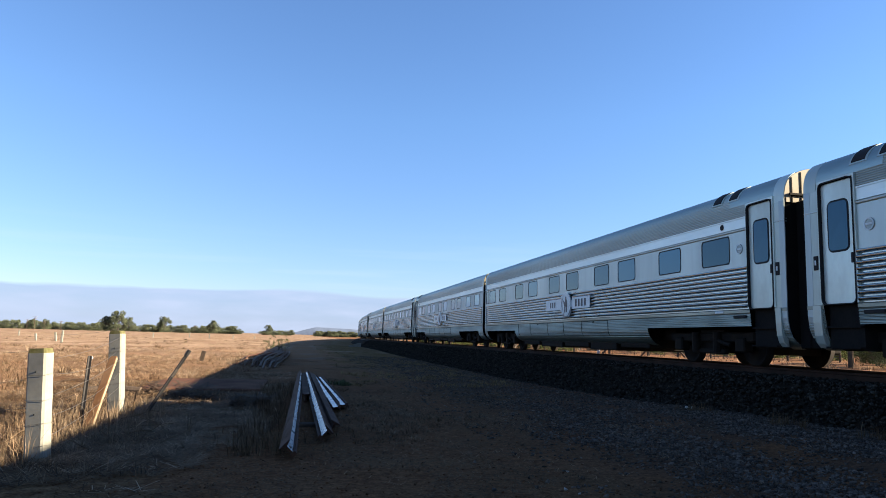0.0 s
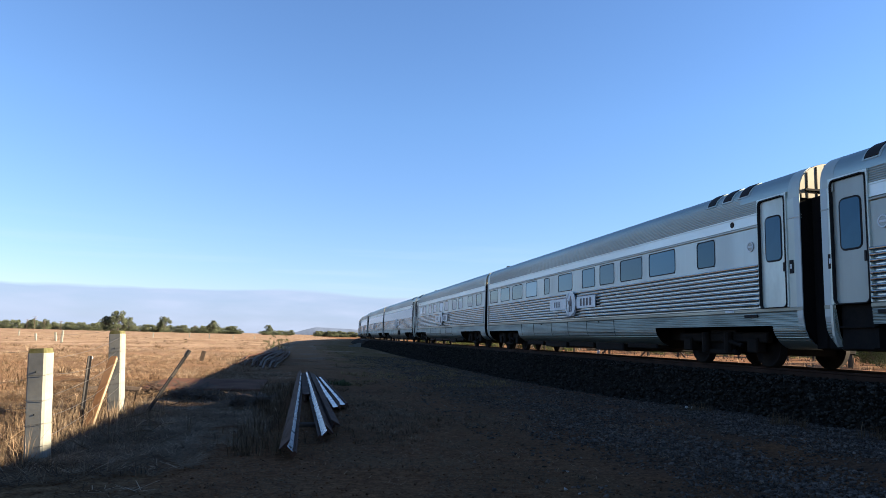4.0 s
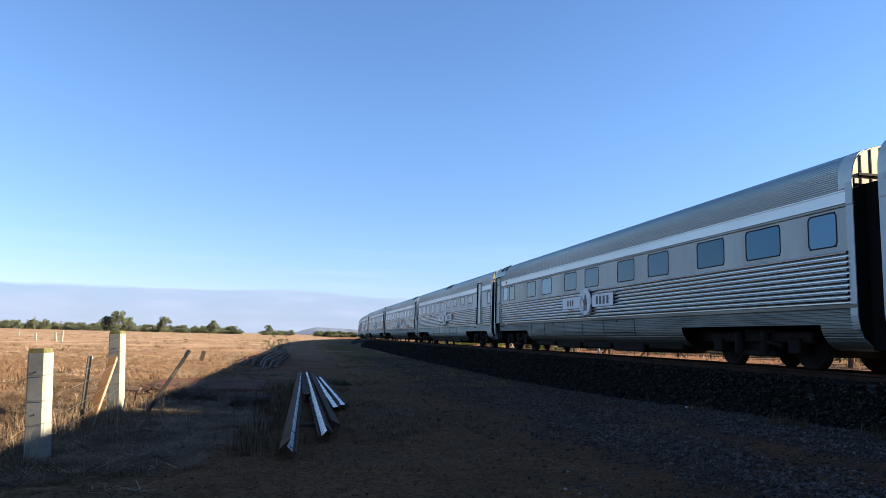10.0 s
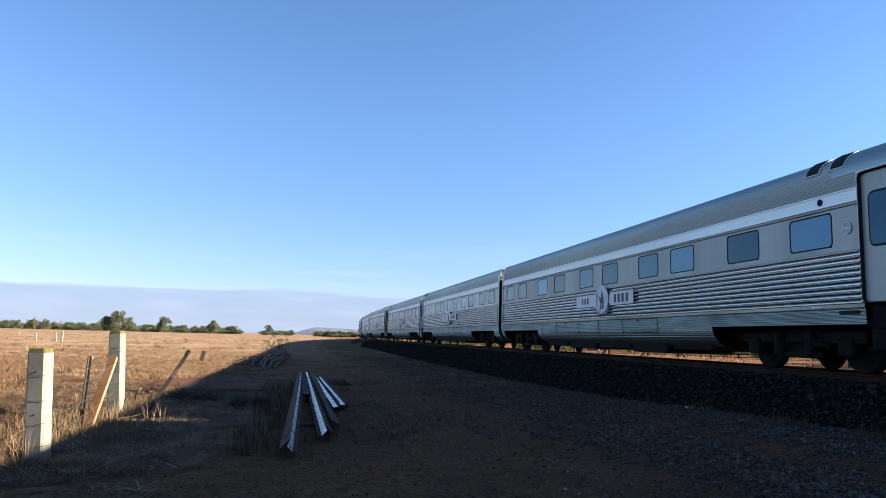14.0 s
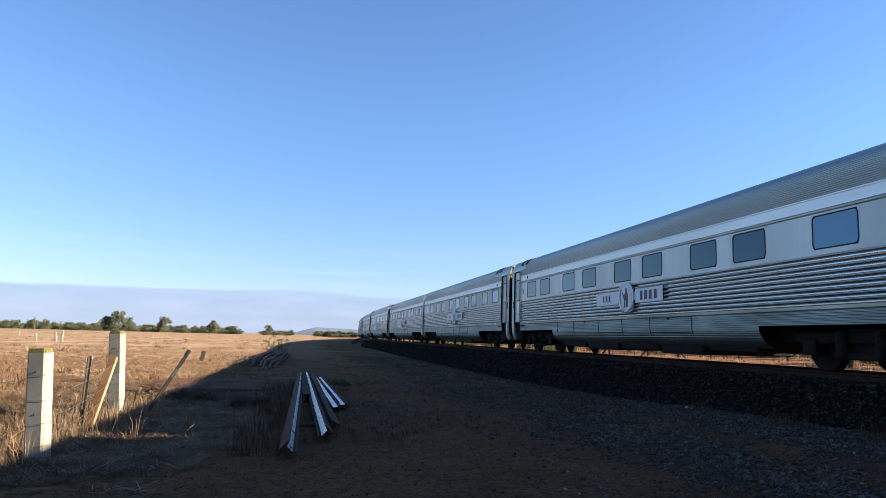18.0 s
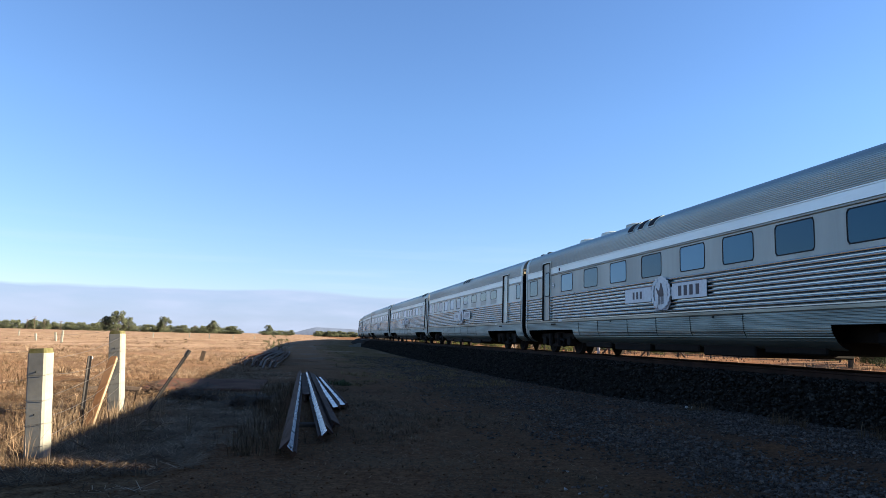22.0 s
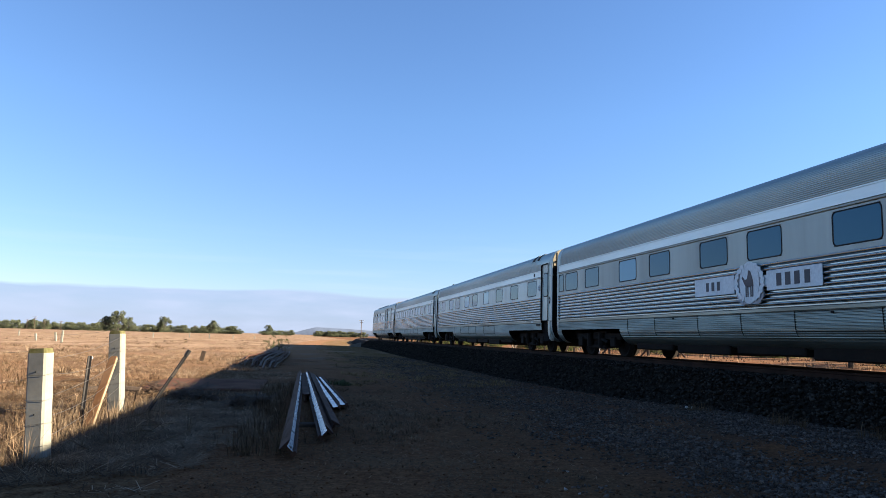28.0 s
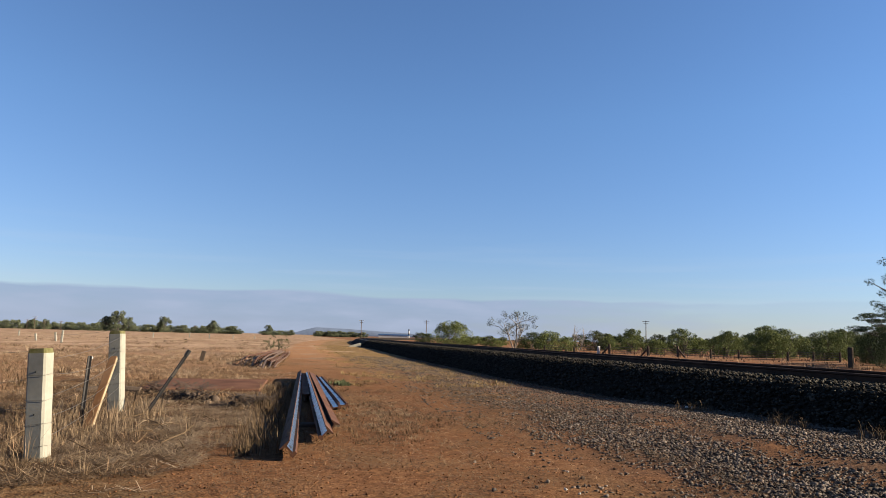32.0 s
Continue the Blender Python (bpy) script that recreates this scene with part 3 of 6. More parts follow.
def wheel_shape():
    V, F = [], []
    prof = [(-0.07, 0.0), (-0.07, 0.30), (-0.035, 0.33), (-0.05, 0.40), (-0.065, 0.42), (-0.065, 0.458), (0.05, 0.462), (0.055, 0.49), (0.075, 0.49), (0.075, 0.40), (0.03, 0.34), (0.03, 0.14), (0.09, 0.12), (0.09, 0.0)]
    n, c = 24, len(prof)
    for k in range(n):
        a = 2 * math.pi * k / n
        V += [(x, r * math.cos(a), r * math.sin(a)) for x, r in prof]
    for k in range(n):
        j = (k + 1) % n
        F += [(k * c + i, j * c + i, j * c + i + 1, k * c + i + 1) for i in range(c - 1)]
    return V, F


def add_bogie(car, y):
    def frame_shape():
        shapes = [soft_box(-1.16 if s < 0 else 1.0, -1.0 if s < 0 else 1.16, -1.75, 1.75, 0.52, 0.74, 0.03) for s in (-1, 1)]
        shapes += [box(-0.9, 0.9, -1.95, 1.95, 0.5, 0.93), box(-1.05, 1.05, -0.5, 0.5, 0.30, 0.8), box(-0.6, 0.6, -1.6, 1.6, 0.26, 0.5), box(-1.0, 1.0, -1.34, -1.26, 0.42, 0.50), box(-1.0, 1.0, 1.26, 1.34, 0.42, 0.50)]
        for s in (-1, 1):
            for w in (-1.3, 1.3):
                shapes += [soft_box(s * 1.10 - 0.12, s * 1.10 + 0.12, w - 0.18, w + 0.18, 0.30, 0.62, 0.03)]
            for w in (-0.45, 0.45):
                shapes += [tube([(s * 1.2, w, 0.30), (s * 1.2, w, 0.75)], 0.11, 10)]
            shapes += [soft_box(s * 1.12 - 0.08, s * 1.12 + 0.08, -0.7, 0.7, 0.24, 0.36, 0.03), tube([(s * 1.22, -1.0, 0.45), (s * 1.22, -0.2, 0.60)], 0.05, 8)]
        return join(*shapes)
    b = hang("bogie", shared("bogie", frame_shape, "under"), car, pose(0, y, 0))
    for w in (-1.3, 1.3):
        for s, turn in ((-0.76, 0), (0.76, 180)):
            hang("wheel", shared("wheel", wheel_shape, "wheel", True), b, pose(s, w, 0.46, 0, 0, turn), "steel wheel")


def add_sign(car, y):
    top = hang("name_board", shared("emblem_back", lambda: soft_box(-0.065, -0.045, -0.62, 0.62, -0.12, 0.12, 0.006), "sign"), car, pose(-WALL, y, 1.76), "white enamel name board beneath the windows")
    for c, bars, w, h in ((1.33, (0.24, 0.02, -0.20), 0.055, 0.10), (-1.33, (0.40, 0.14, -0.12, -0.40), 0.075, 0.125)):
        hang("board", shared("board", lambda: soft_box(-0.075, -0.052, -0.78, 0.78, -0.20, 0.20, 0.006), "sign"), top, pose(0, c, 0))
        for q in bars:
            hang("bar", shared(("bar", w), lambda: box(-0.079, -0.072, -w, w, -h, h), "letter"), top, pose(0, c + q, 0))
    oval = [(0.33 * math.cos(a), 0.44 * math.sin(a)) for a in [2 * math.pi * k / 28 for k in range(28)]]
    base = [(-0.44, -0.30), (-0.30, -0.45), (0.30, -0.45), (0.44, -0.30), (0.40, 0.22), (-0.40, 0.22)]
    hang("emblem_base", shared("emblem_base", lambda: plate(base, -0.072, -0.045), "leafgrey"), top, None, "grey backing of the emblem")
    hang("emblem", shared("emblem", lambda: plate(oval, -0.088, -0.07), "sign"), top)

    def spray(s):
        rim = [((0.52, 0.475)[k % 2], -66 + 9 * k) for k in range(16)] + [((0.36, 0.42)[k % 2], 66 - 11 * k) for k in range(13)]
        rim = [(s * r * math.cos(radians(a)), r * 0.86 * math.sin(radians(a))) for r, a in rim]
        return plate(rim, -0.10, -0.086)
    for s in (-1, 1):
        hang("wreath", shared(("wreath", s), lambda: spray(s), "sign"), top, None, "leaf spray beside the crest")
    body = [(0.20, 0.06), (0.24, 0.10), (0.21, 0.14), (0.14, 0.06), (0.06, 0.08), (0.0, 0.26), (-0.05, 0.24), (-0.13, 0.05), (-0.15, -0.08), (0.0, -0.10), (0.11, -0.07), (0.16, -0.02)]
    hang("crest", shared("crest", lambda: join(plate(body, -0.096, -0.084), *[box(-0.096, -0.084, c - 0.016, c + 0.016, -0.30, -0.05) for c in (-0.12, -0.06, 0.04, 0.10)]), "crest"), top)


def seam(y0, y1, z0, z1):
    """A dark joint lying on the skirt, 3 mm proud of its flutes."""
    zs = [z0 + (z1 - z0) * k / 6 for k in range(7)]
    face = lambda z: -1.486 - 0.03 * (z - 0.602) / 0.506 + 1.7 * max(0.0, 0.82 - z) ** 2
    V = [(face(z) + back, y, z) for z in zs for back, y in ((0.03, y0), (0.0, y0), (0.0, y1), (0.03, y1))]
    F = [(4 * k + c, 4 * k + 4 + c, 4 * k + 5 + c, 4 * k + 1 + c) for k in range(6) for c in range(3)]
    return V, F


def add_details(car, door_off, fans, tail=False, crown=0.825):
    """Skirt hatches, underfloor boxes, end walls, bellows, couplers, vents."""
    for y in (4.0, 1.9, 0.2, -1.5, -3.6, 5.6):
        hang("hatch_seam", shared("hatch_seam", lambda: seam(-0.006, 0.006, 0.64, 1.12), "under"), car, pose(0, y, 0))
    for y, w in ((2.95, 2.1), (1.05, 1.7), (-2.55, 2.1)):
        for z in (0.735, 1.112):
            hang("hatch_edge", shared(("hatch_edge", w, z), lambda: seam(-w / 2, w / 2, z - 0.005, z + 0.005), "under"), car, pose(0, y, 0))
    for y in (3.0, -2.5):
        hang("hatch_latch", shared("hatch_latch", lambda: soft_box(-0.026, 0.0, -0.035, 0.035, 1.06, 1.10, 0.004), "under"), car, pose(-1.5, y, 0))
    shapes = [box(-1.25, 1.25, -11.5, 11.5, 0.95, 1.2), box(-0.9, 0.9, -11.5, 11.5, 0.55, 0.95)]
    for y, w, lo in ((4.6, 2.0, 0.27), (2.2, 2.3, 0.22), (-0.3, 2.2, 0.26), (-2.6, 2.0, 0.20), (-4.8, 1.8, 0.30)):
        shapes.append(soft_box(-1.22, 1.22, y - w / 2, y + w / 2, lo, 1.0, 0.03))
    hang("underframe", shared("underframe", lambda: join(*shapes), "under"), car)
    for s in (-1, 1):
        far = 0.38 if tail and s > 0 else 0.0
        turn = pose(0, CEN, 0) if s < 0 else pose(0, CEN + far, 0, 0, 0, 180)
        rim = end_outline(crown)
        n = len(rim)
        last = tail and s > 0
        # wall below the cream panel black: shade in the gap put into its colour
        hang("end_wall", shared(("end_wall", last, crown), lambda: ([(x, y, z) for y in (-HALF + 0.015, -HALF + 0.06) for x, z in rim], [tuple(range(n)), tuple(range(2 * n - 1, n - 1, -1))]), "steel" if last else "curtain"), car, turn,
             "stainless steel end wall" if last else "end wall behind the gangway, the gap's shade in its black")
        for near in (True, False):
            hang("corner_post", shared("corner_post", lambda: turned(plate([(0.34, 0.44), (0.20, 0.52), (0.09, 0.62), (0.02, 0.78), (-0.014, 1.0), (-0.014, 3.30), (0.02, 3.46), (0.035, 3.46), (0.004, 3.25), (0.004, 1.0), (0.036, 0.78), (0.105, 0.62), (0.215, 0.52), (0.355, 0.44)], -0.08, 0.08), SWAP), "band_mid"), car, side_pose(CEN + far + s * (HALF - 0.082), 0, near), "smooth steel corner post")
        hang("coupler", shared("coupler", lambda: join(soft_box(-0.14, 0.14, -HALF - 0.24, -HALF + 0.6, 0.72, 1.0, 0.03), soft_box(-0.24, 0.24, -HALF - 0.23, -HALF - 0.02, 0.68, 1.04, 0.04)), "under"), car, turn)
        for near in (1, -1):
            edge = CEN + far + s * (HALF - 0.16)
            flip = Matrix.Identity(4) if near > 0 else pose(0, 0, 0, 0, 0, 180)
            hang("roof_margin", shared(("roof_margin", crown), lambda: roof_patch(-0.16, 0.16, 1, 76, 0.014, crown), "end_steel"), car, pose(0, edge, 0) @ flip, "smooth steel margin of the fluted roof")
        if last:
            continue
        hang("bellows", shared("bellows", lambda: join(*[soft_box(-0.62 - d, 0.62 + d, -HALF - 0.27 + 0.07 * i, -HALF - 0.27 + 0.07 * i + 0.065, 1.05 - d, 3.30 + d, 0.02) for i, d in enumerate((0.0, 0.05, 0.0, 0.05))]), "curtain"), car, turn, "black rubber gangway bellows")
        for x in (-1.18, -0.9, 0.9, 1.18):
            hang("side_curtain", shared("side_curtain", lambda: soft_box(-0.06, 0.06, -0.27, 0.02, 0.42, 3.30, 0.02), "curtain"), car, turn @ pose(x, -HALF, 0))
        crown_rim = [(-1.46, 3.29), (-1.46, 3.40)] + [p for p in roof_profile(crown)[15::12]]
        crown_rim = [(x * 0.998, z - 0.003) for x, z in crown_rim + [(-x, z) for x, z in crown_rim[::-1]]]
        hang("end_top", shared(("end_top", crown), lambda: turned(plate(crown_rim, -0.02, 0.02), pose(0, -HALF + 0.012, 0, 0, 0, 90)), "cream"), car, turn, "sunlit cream panel above the gangway")
        for x in (-1.33, -1.12, -0.90, -0.66, 0.66, 0.90, 1.12, 1.33):
            top = Z_ROOF + crown * (1 - (abs(x) / WALL) ** SHOULDER) ** (1 / SHOULDER) - 0.03
            hang("end_bar", shared(("end_bar", abs(x), crown), lambda: soft_box(-0.014, 0.014, -0.008, 0.008, 3.27, top, 0.003), "under"), car, turn @ pose(x, -HALF - 0.010, 0))
        hang("end_rail", shared("end_rail", lambda: soft_box(-1.40, 1.40, -HALF - 0.04, -HALF - 0.008, 3.42, 3.47, 0.008), "under"), car, turn)
    if fans == 4:
        for k in range(3):
            v = hang("roof_vent", shared(("roof_vent", crown), lambda: roof_patch(-0.15, 0.15, 43, 82, 0.032, crown), "rubber"), car, pose(0, 0.62 * (k - 1) + (-0.8 if door_off > 12 else 1.1), 0), "dark roof air intake")
            hang("rim", shared(("vent_rim", crown), lambda: roof_patch(-0.20, 0.20, 40, 85, 0.020, crown), "end_steel"), v, None, "pale steel rim")
        for k in range(3 if door_off < 12 else 0):
            hang("roof_fan", shared("roof_dome", lambda: tube([(-0.35, 0, 3.95), (-0.35, 0, 4.17), (-0.35, 0, 4.22)], [0.42, 0.40, 0.25], 14), "end_steel"), car, pose(0, 3.4 + 1.9 * k, 0), "low round roof fan cover")
    elif door_off is not None:
        out = 1 if door_off > 12 else -1
        for k in range(3 if fans == 2 else 2):
            y = 11.9 - door_off + out * ((0.95 if out > 0 else 0.50) + 0.62 * k)
            v = hang("roof_vent", shared(("roof_vent", crown), lambda: roof_patch(-0.15, 0.15, 43, 82, 0.032, crown), "rubber"), car, pose(0, y, 0), "dark roof air intake")
            hang("rim", shared(("vent_rim", crown), lambda: roof_patch(-0.20, 0.20, 40, 85, 0.020, crown), "end_steel"), v, None, "pale steel rim")



def build_car(windows, door, name="passenger_carriage", label="", sign=True, fans=0, short=(), glass_band=False, crown=0.825, tail=False, blank=False, sign_off=12.15, well=True, hatch=(), cowl=0.0):
    """One carriage; its origin lies on the rail top under its middle. Offsets count from the end that trails."""
    extra = 0.38 if tail else 0.0
    car = tagged(new(name), label, "train carriage", "carriages of the passenger train")
    y_of = lambda off: 11.9 - off
    holes = []
    for i, (off, w) in enumerate(windows):
        z0 = 2.41 if i in short else 2.225
        holes.append((y_of(off) - w / 2 + 0.03, y_of(off) + w / 2 - 0.03, z0, 2.86))
    doors = [door] if door else []
    cut = [(y_of(d) - 0.44, y_of(d) + 0.44, 0.3, 3.44) for d in doors]
    bog = [(y - 2.4, y + 2.4, 0.3, 0.86) for y in (-8.55, 8.55)]
    wells = [(y_of(d) - 0.40, y_of(d) + 0.40, 0.3, 1.22) for d in doors if well and (d < 1.9 or d > 21.9)]
    hang("skirt", mesh("skirt", *strip(SKIRT, bog + wells, extra=extra), "skirt"), car, None, "dusty fluted skirt")
    plain = [(CEN - HALF - 0.01, CEN - HALF + 0.163, 0.3, 9), (CEN + HALF + extra - 0.163, CEN + HALF + extra + 0.01, 0.3, 9)]
    for d in doors:
        if d > 21.9:
            plain.append((CEN - HALF - 0.01, y_of(d) - 0.44, 0.3, 9))
        elif d < 1.9:
            plain.append((y_of(d) + 0.44, CEN + HALF + 0.01, 0.3, 9))
    hang("lower_side", mesh("lower_side", *strip(LOWER, cut + plain, extra=extra), "steel"), car)
    bm = mesh("window_band", *strip(BAND, cut + (holes if not glass_band else []), extra=extra), "band_silver")
    hang("window_band", bm, car)
    hang("letter_band", mesh("letter_band", *strip(WHITE, cut, extra=extra), "white"), car, None, "pale band above the windows")
    hang("roof", mesh("roof", *strip(roof_profile(crown), cut, extra=extra), "roof"), car)
    for i, (off, w) in enumerate(windows):
        if glass_band:
            g = hang("glass_panel", shared(("glass_panel", w), lambda: soft_box(-0.02, 0.01, -w / 2 + 0.008, w / 2 - 0.008, 2.15, 2.93, 0.006), "blueglass"), car, pose(-WALL, y_of(off), 0))
            hang("glass_panel", g.data, car, pose(WALL, y_of(off), 0, 0, 0, 180))
        else:
            add_window(car, y_of(off), w, 2.41 if i in short else 2.225, 2.86)
            if i in short:
                hang("sill_panel", shared(("sill_panel", w), lambda: soft_box(-0.004, 0.01, -w / 2 + 0.02, w / 2 - 0.02, 2.19, 2.385, 0.002), "band_grey"), car, pose(-WALL, y_of(off), 0), "grey panel below the window")
    for d in doors:
        for near in (True, False):
            add_door(car, y_of(d), near, pane=not blank, steps=well and (d < 1.9 or d > 21.9))
        inner = 1 if d > 12 else -1
        if d > 21.9 or d < 1.9:
            edge = CEN - inner * HALF
            lo, hi = sorted((edge + inner * 0.165, y_of(d) - inner * 0.445))
            for near in (True, False):
                hang("end_panel", shared(("end_panel", round(hi - lo, 2)), lambda: turned(plate([(-0.012, 1.205), (-0.012, 3.30), (0.03, 3.46), (0.06, 3.46), (0.06, 1.205)], -(hi - lo) / 2, (hi - lo) / 2), SWAP), "end_steel"), car, side_pose((lo + hi) / 2, 0, near), "smooth steel panel beside the door")
                y0, y1 = sorted((edge + inner * 0.322, y_of(d) + inner * 1.05))
                hang("roof_apron", shared(("roof_apron", round(y1 - y0, 2), crown), lambda: roof_patch((y0 - y1) / 2, (y1 - y0) / 2, 25, 76, 0.011, crown), "roof"), car, pose(0, (y0 + y1) / 2, 0, 0, 0, 0 if near else 180), "smooth steel roof sheet above the door")
                if well:
                    hang("corner_skirt", shared(("corner_skirt", round(hi - lo, 2)), lambda: ([(x, q, z) for q in (-(hi - lo) / 2, (hi - lo) / 2) for x, z in ((0.10, 0.44), (0.03, 0.52), (-0.015, 0.66), (-0.035, 0.9), (-0.04, 1.20), (0.02, 1.20), (0.14, 0.44))],
                                                                                  [(0, 7, 8, 1), (1, 8, 9, 2), (2, 9, 10, 3), (3, 10, 11, 4), (4, 11, 12, 5), (0, 1, 2, 3, 4, 5, 6), (13, 12, 11, 10, 9, 8, 7)]), "end_steel"), car, side_pose((lo + hi) / 2, 0, near))
                box_ob = hang("control_box", shared("control_box", lambda: soft_box(-0.02, 0.0, -0.055, 0.055, -0.13, 0.13, 0.006), "rubber"), car, side_pose((lo + hi) / 2, 1.98, near) @ pose(-0.008, 0, 0))
                hang("panel_seam", shared(("panel_seam", round(hi - lo, 2)), lambda: box(-0.016, 0.0, (lo - hi) / 2, (hi - lo) / 2, 2.915, 2.93), "rubber"), car, side_pose((lo + hi) / 2, 0, near))
                hang("plate", shared("control_plate", lambda: soft_box(-0.026, -0.018, -0.02, 0.02, -0.04, 0.05, 0.003), "sign"), box_ob)
        hang("data_plate", shared("data_plate", lambda: soft_box(-0.03, 0.0, -0.16, 0.16, 1.15, 1.20, 0.004), "sign"), car, pose(-WALL, y_of(d) + inner * 1.5, 0), "pale data plate on the skirt")
        hang("step_lamp", shared("step_lamp", lambda: soft_box(-0.03, 0.0, -0.22, 0.22, 1.03, 1.09, 0.004), "rubber"), car, pose(-WALL, y_of(d) + inner * 0.75, 0))
        if blank:
            continue
        if glass_band:
            hang("diamond_mark", shared("diamond_mark", lambda: plate([(-0.10, 0.0), (0.0, 0.14), (0.10, 0.0), (0.0, -0.14)], -0.024, -0.02), "leafgrey"), car, pose(-WALL, y_of(d) + inner * 0.70, 2.54), "pale diamond mark on the glass")
        else:
            badge = hang("badge", shared("badge", lambda: tube([(-0.012, 0, 0), (0.0, 0, 0)], 0.11, 18), "band_grey"), car, pose(-WALL, y_of(d) + inner * 0.72, 2.52), "round grey badge")
            hang("badge_ring", shared("badge_ring", lambda: ring(0.17, 0.17, 0.022, 0.084, 0.022), "sign"), badge)
            hang("badge_bar", shared("badge_bar", lambda: box(-0.022, -0.010, -0.07, 0.07, -0.018, 0.018), "sign"), badge)
        hang("roundel", shared("roundel", lambda: tube([(-0.012, 0, 0), (0.0, 0, 0)], 0.065, 12), "rubber"), car, pose(-WALL, y_of(d) + inner * 1.35, 3.08))
    if glass_band and door > 12:
        v = hang("skirt_vent", shared("skirt_vent", lambda: soft_box(-0.03, 0.05, -0.75, 0.75, 0.64, 1.06, 0.008), "curtain"), car, pose(-WALL, y_of(14.1), 0), "black louvred vent in the skirt")
        for k in range(6):
            hang("slat", shared("vent_slat", lambda: box(-0.036, -0.025, -0.73, 0.73, 0, 0.015), "under"), v, pose(0, 0, 0.67 + 0.065 * k))
    for y in hatch:
        hang("roof_hatch", shared("roof_hatch", lambda: soft_box(-0.46, -0.28, -0.13, 0.13, -0.12, 0.205, 0.02), "under"), car, pose(0, y, Z_ROOF + crown), "small dark box on the roof")
    if cowl:
        hang("roof_cowl", shared("roof_cowl", lambda: tube([(0, 0, -0.12), (0, 0, 0.20), (0, 0, 0.21), (0, 0, 0.29), (0, 0, 0.31)], [0.36, 0.36, 0.44, 0.44, 0.38], 20), "under"), car, pose(0, cowl, Z_ROOF + crown), "squat round ventilator cowl on the roof")
    for y in (-8.55, 8.55):
        add_bogie(car, y)
    add_details(car, door, fans, tail, crown)
    if sign:
        add_sign(car, 11.9 - sign_off)
    return car


W = 1.13
SLEEP_F = [(22.34, W), (20.29, W), (17.81, W), (16.06, W), (13.56, W), (11.76, W), (9.26, W), (7.40, W), (4.88, W), (3.26, W)]
SLEEP_N = [(21.36, W), (19.29, W), (16.8, W), (15.03, W), (12.55, W), (10.72, W), (8.2, W), (6.32, W), (3.72, W), (1.92, W), (0.93, 0.5)]
SUITE_F = [(23.0, 0.74), (21.29, W), (19.38, W), (16.91, W), (14.98, W), (12.48, W), (10.60, W), (8.12, W), (6.22, W), (3.45, 0.85), (2.42, 0.8)]
SUITE_N = [(21.3, W), (18.8, W), (16.3, W), (13.82, W), (11.37, W), (9.45, W), (6.95, W), (5.01, W), (2.5, W), (0.9, 0.74)]
DINE_N = [(20.53, 0.77), (18.44, 1.4), (16.65, 1.4), (15.0, 1.08), (13.55, 1.08), (11.42, 1.4), (9.47, 0.6), (7.57, 1.45), (5.6, 1.45), (3.68, 1.45), (1.72, 1.45)]
DINE_F = [(3.16, 1.16), (6.03, 1.45), (7.88, 1.45), (9.52, 1.1), (11.01, 1.1), (13.19, 1.4), (15.08, 1.4), (16.95, 1.4), (18.8, 1.4), (20.7, 1.4), (22.5, 1.1)]
CAFE_F = [(22.66, W), (20.97, W), (19.3, W), (17.37, W), (15.32, W), (13.33, 0.8), (11.09, 1.45), (9.29, 1.45), (7.33, 1.45), (5.52, 1.45), (3.51, 1.5)]
CREW_N = [(23.10, 0.6), (18.99, 1.11), (16.94, 1.11), (14.85, 1.11), (12.82, 1.11), (10.88, W), (8.99, W), (7.07, W), (5.12, W), (3.26, W), (1.31, W)]
CREW_F = [(1.5, 1.0), (5.2, W), (7.34, W), (9.41, W), (11.48, W), (13.54, W), (15.38, W), (17.19, W), (19.1, W), (21.0, W), (22.7, 0.8)]
SEAT_N = [(1.5, 0.59), (2.72, 0.97), (4.31, 0.97), (5.67, 0.97), (7.24, 0.97), (8.57, 0.97), (10.14, 0.97), (11.45, 0.97), (13.01, 0.97), (14.35, 0.97), (15.9, 0.97), (17.25, 0.97), (18.75, 0.6), (20.7, 1.1)]
EDGES_N = (22.48, 21.55, 19.9, 18.6, 17.3, 15.9, 14.6, 12.9, 11.2, 9.9, 8.9, 7.2, 5.5, 3.8, 2.1, 0.75)
BAND_N = [((a + c) / 2, a - c) for a, c in zip(EDGES_N, EDGES_N[1:])]
EDGES_F = (23.62, 23.26, 22.4, 21.7, 20.51, 19.73, 18.54, 17.21, 16.01, 15.18, 13.93, 12.58, 11.39, 9.35, 7.31, 5.3, 3.6, 1.9)
BAND_F = [((a + c) / 2, a - c) for a, c in zip(EDGES_F, EDGES_F[1:])]
MIXED_N = [(21.2, 1.1), (18.8, 1.12), (16.64, 1.12), (14.67, 1.42), (12.79, 1.41), (10.67, 1.08), (8.16, 1.08), (6.37, 1.1), (4.0, 1.1), (2.2, 1.1), (1.05, 0.55)]
STEEL_LABEL = "fluted stainless steel sleeping carriage with square tinted windows"
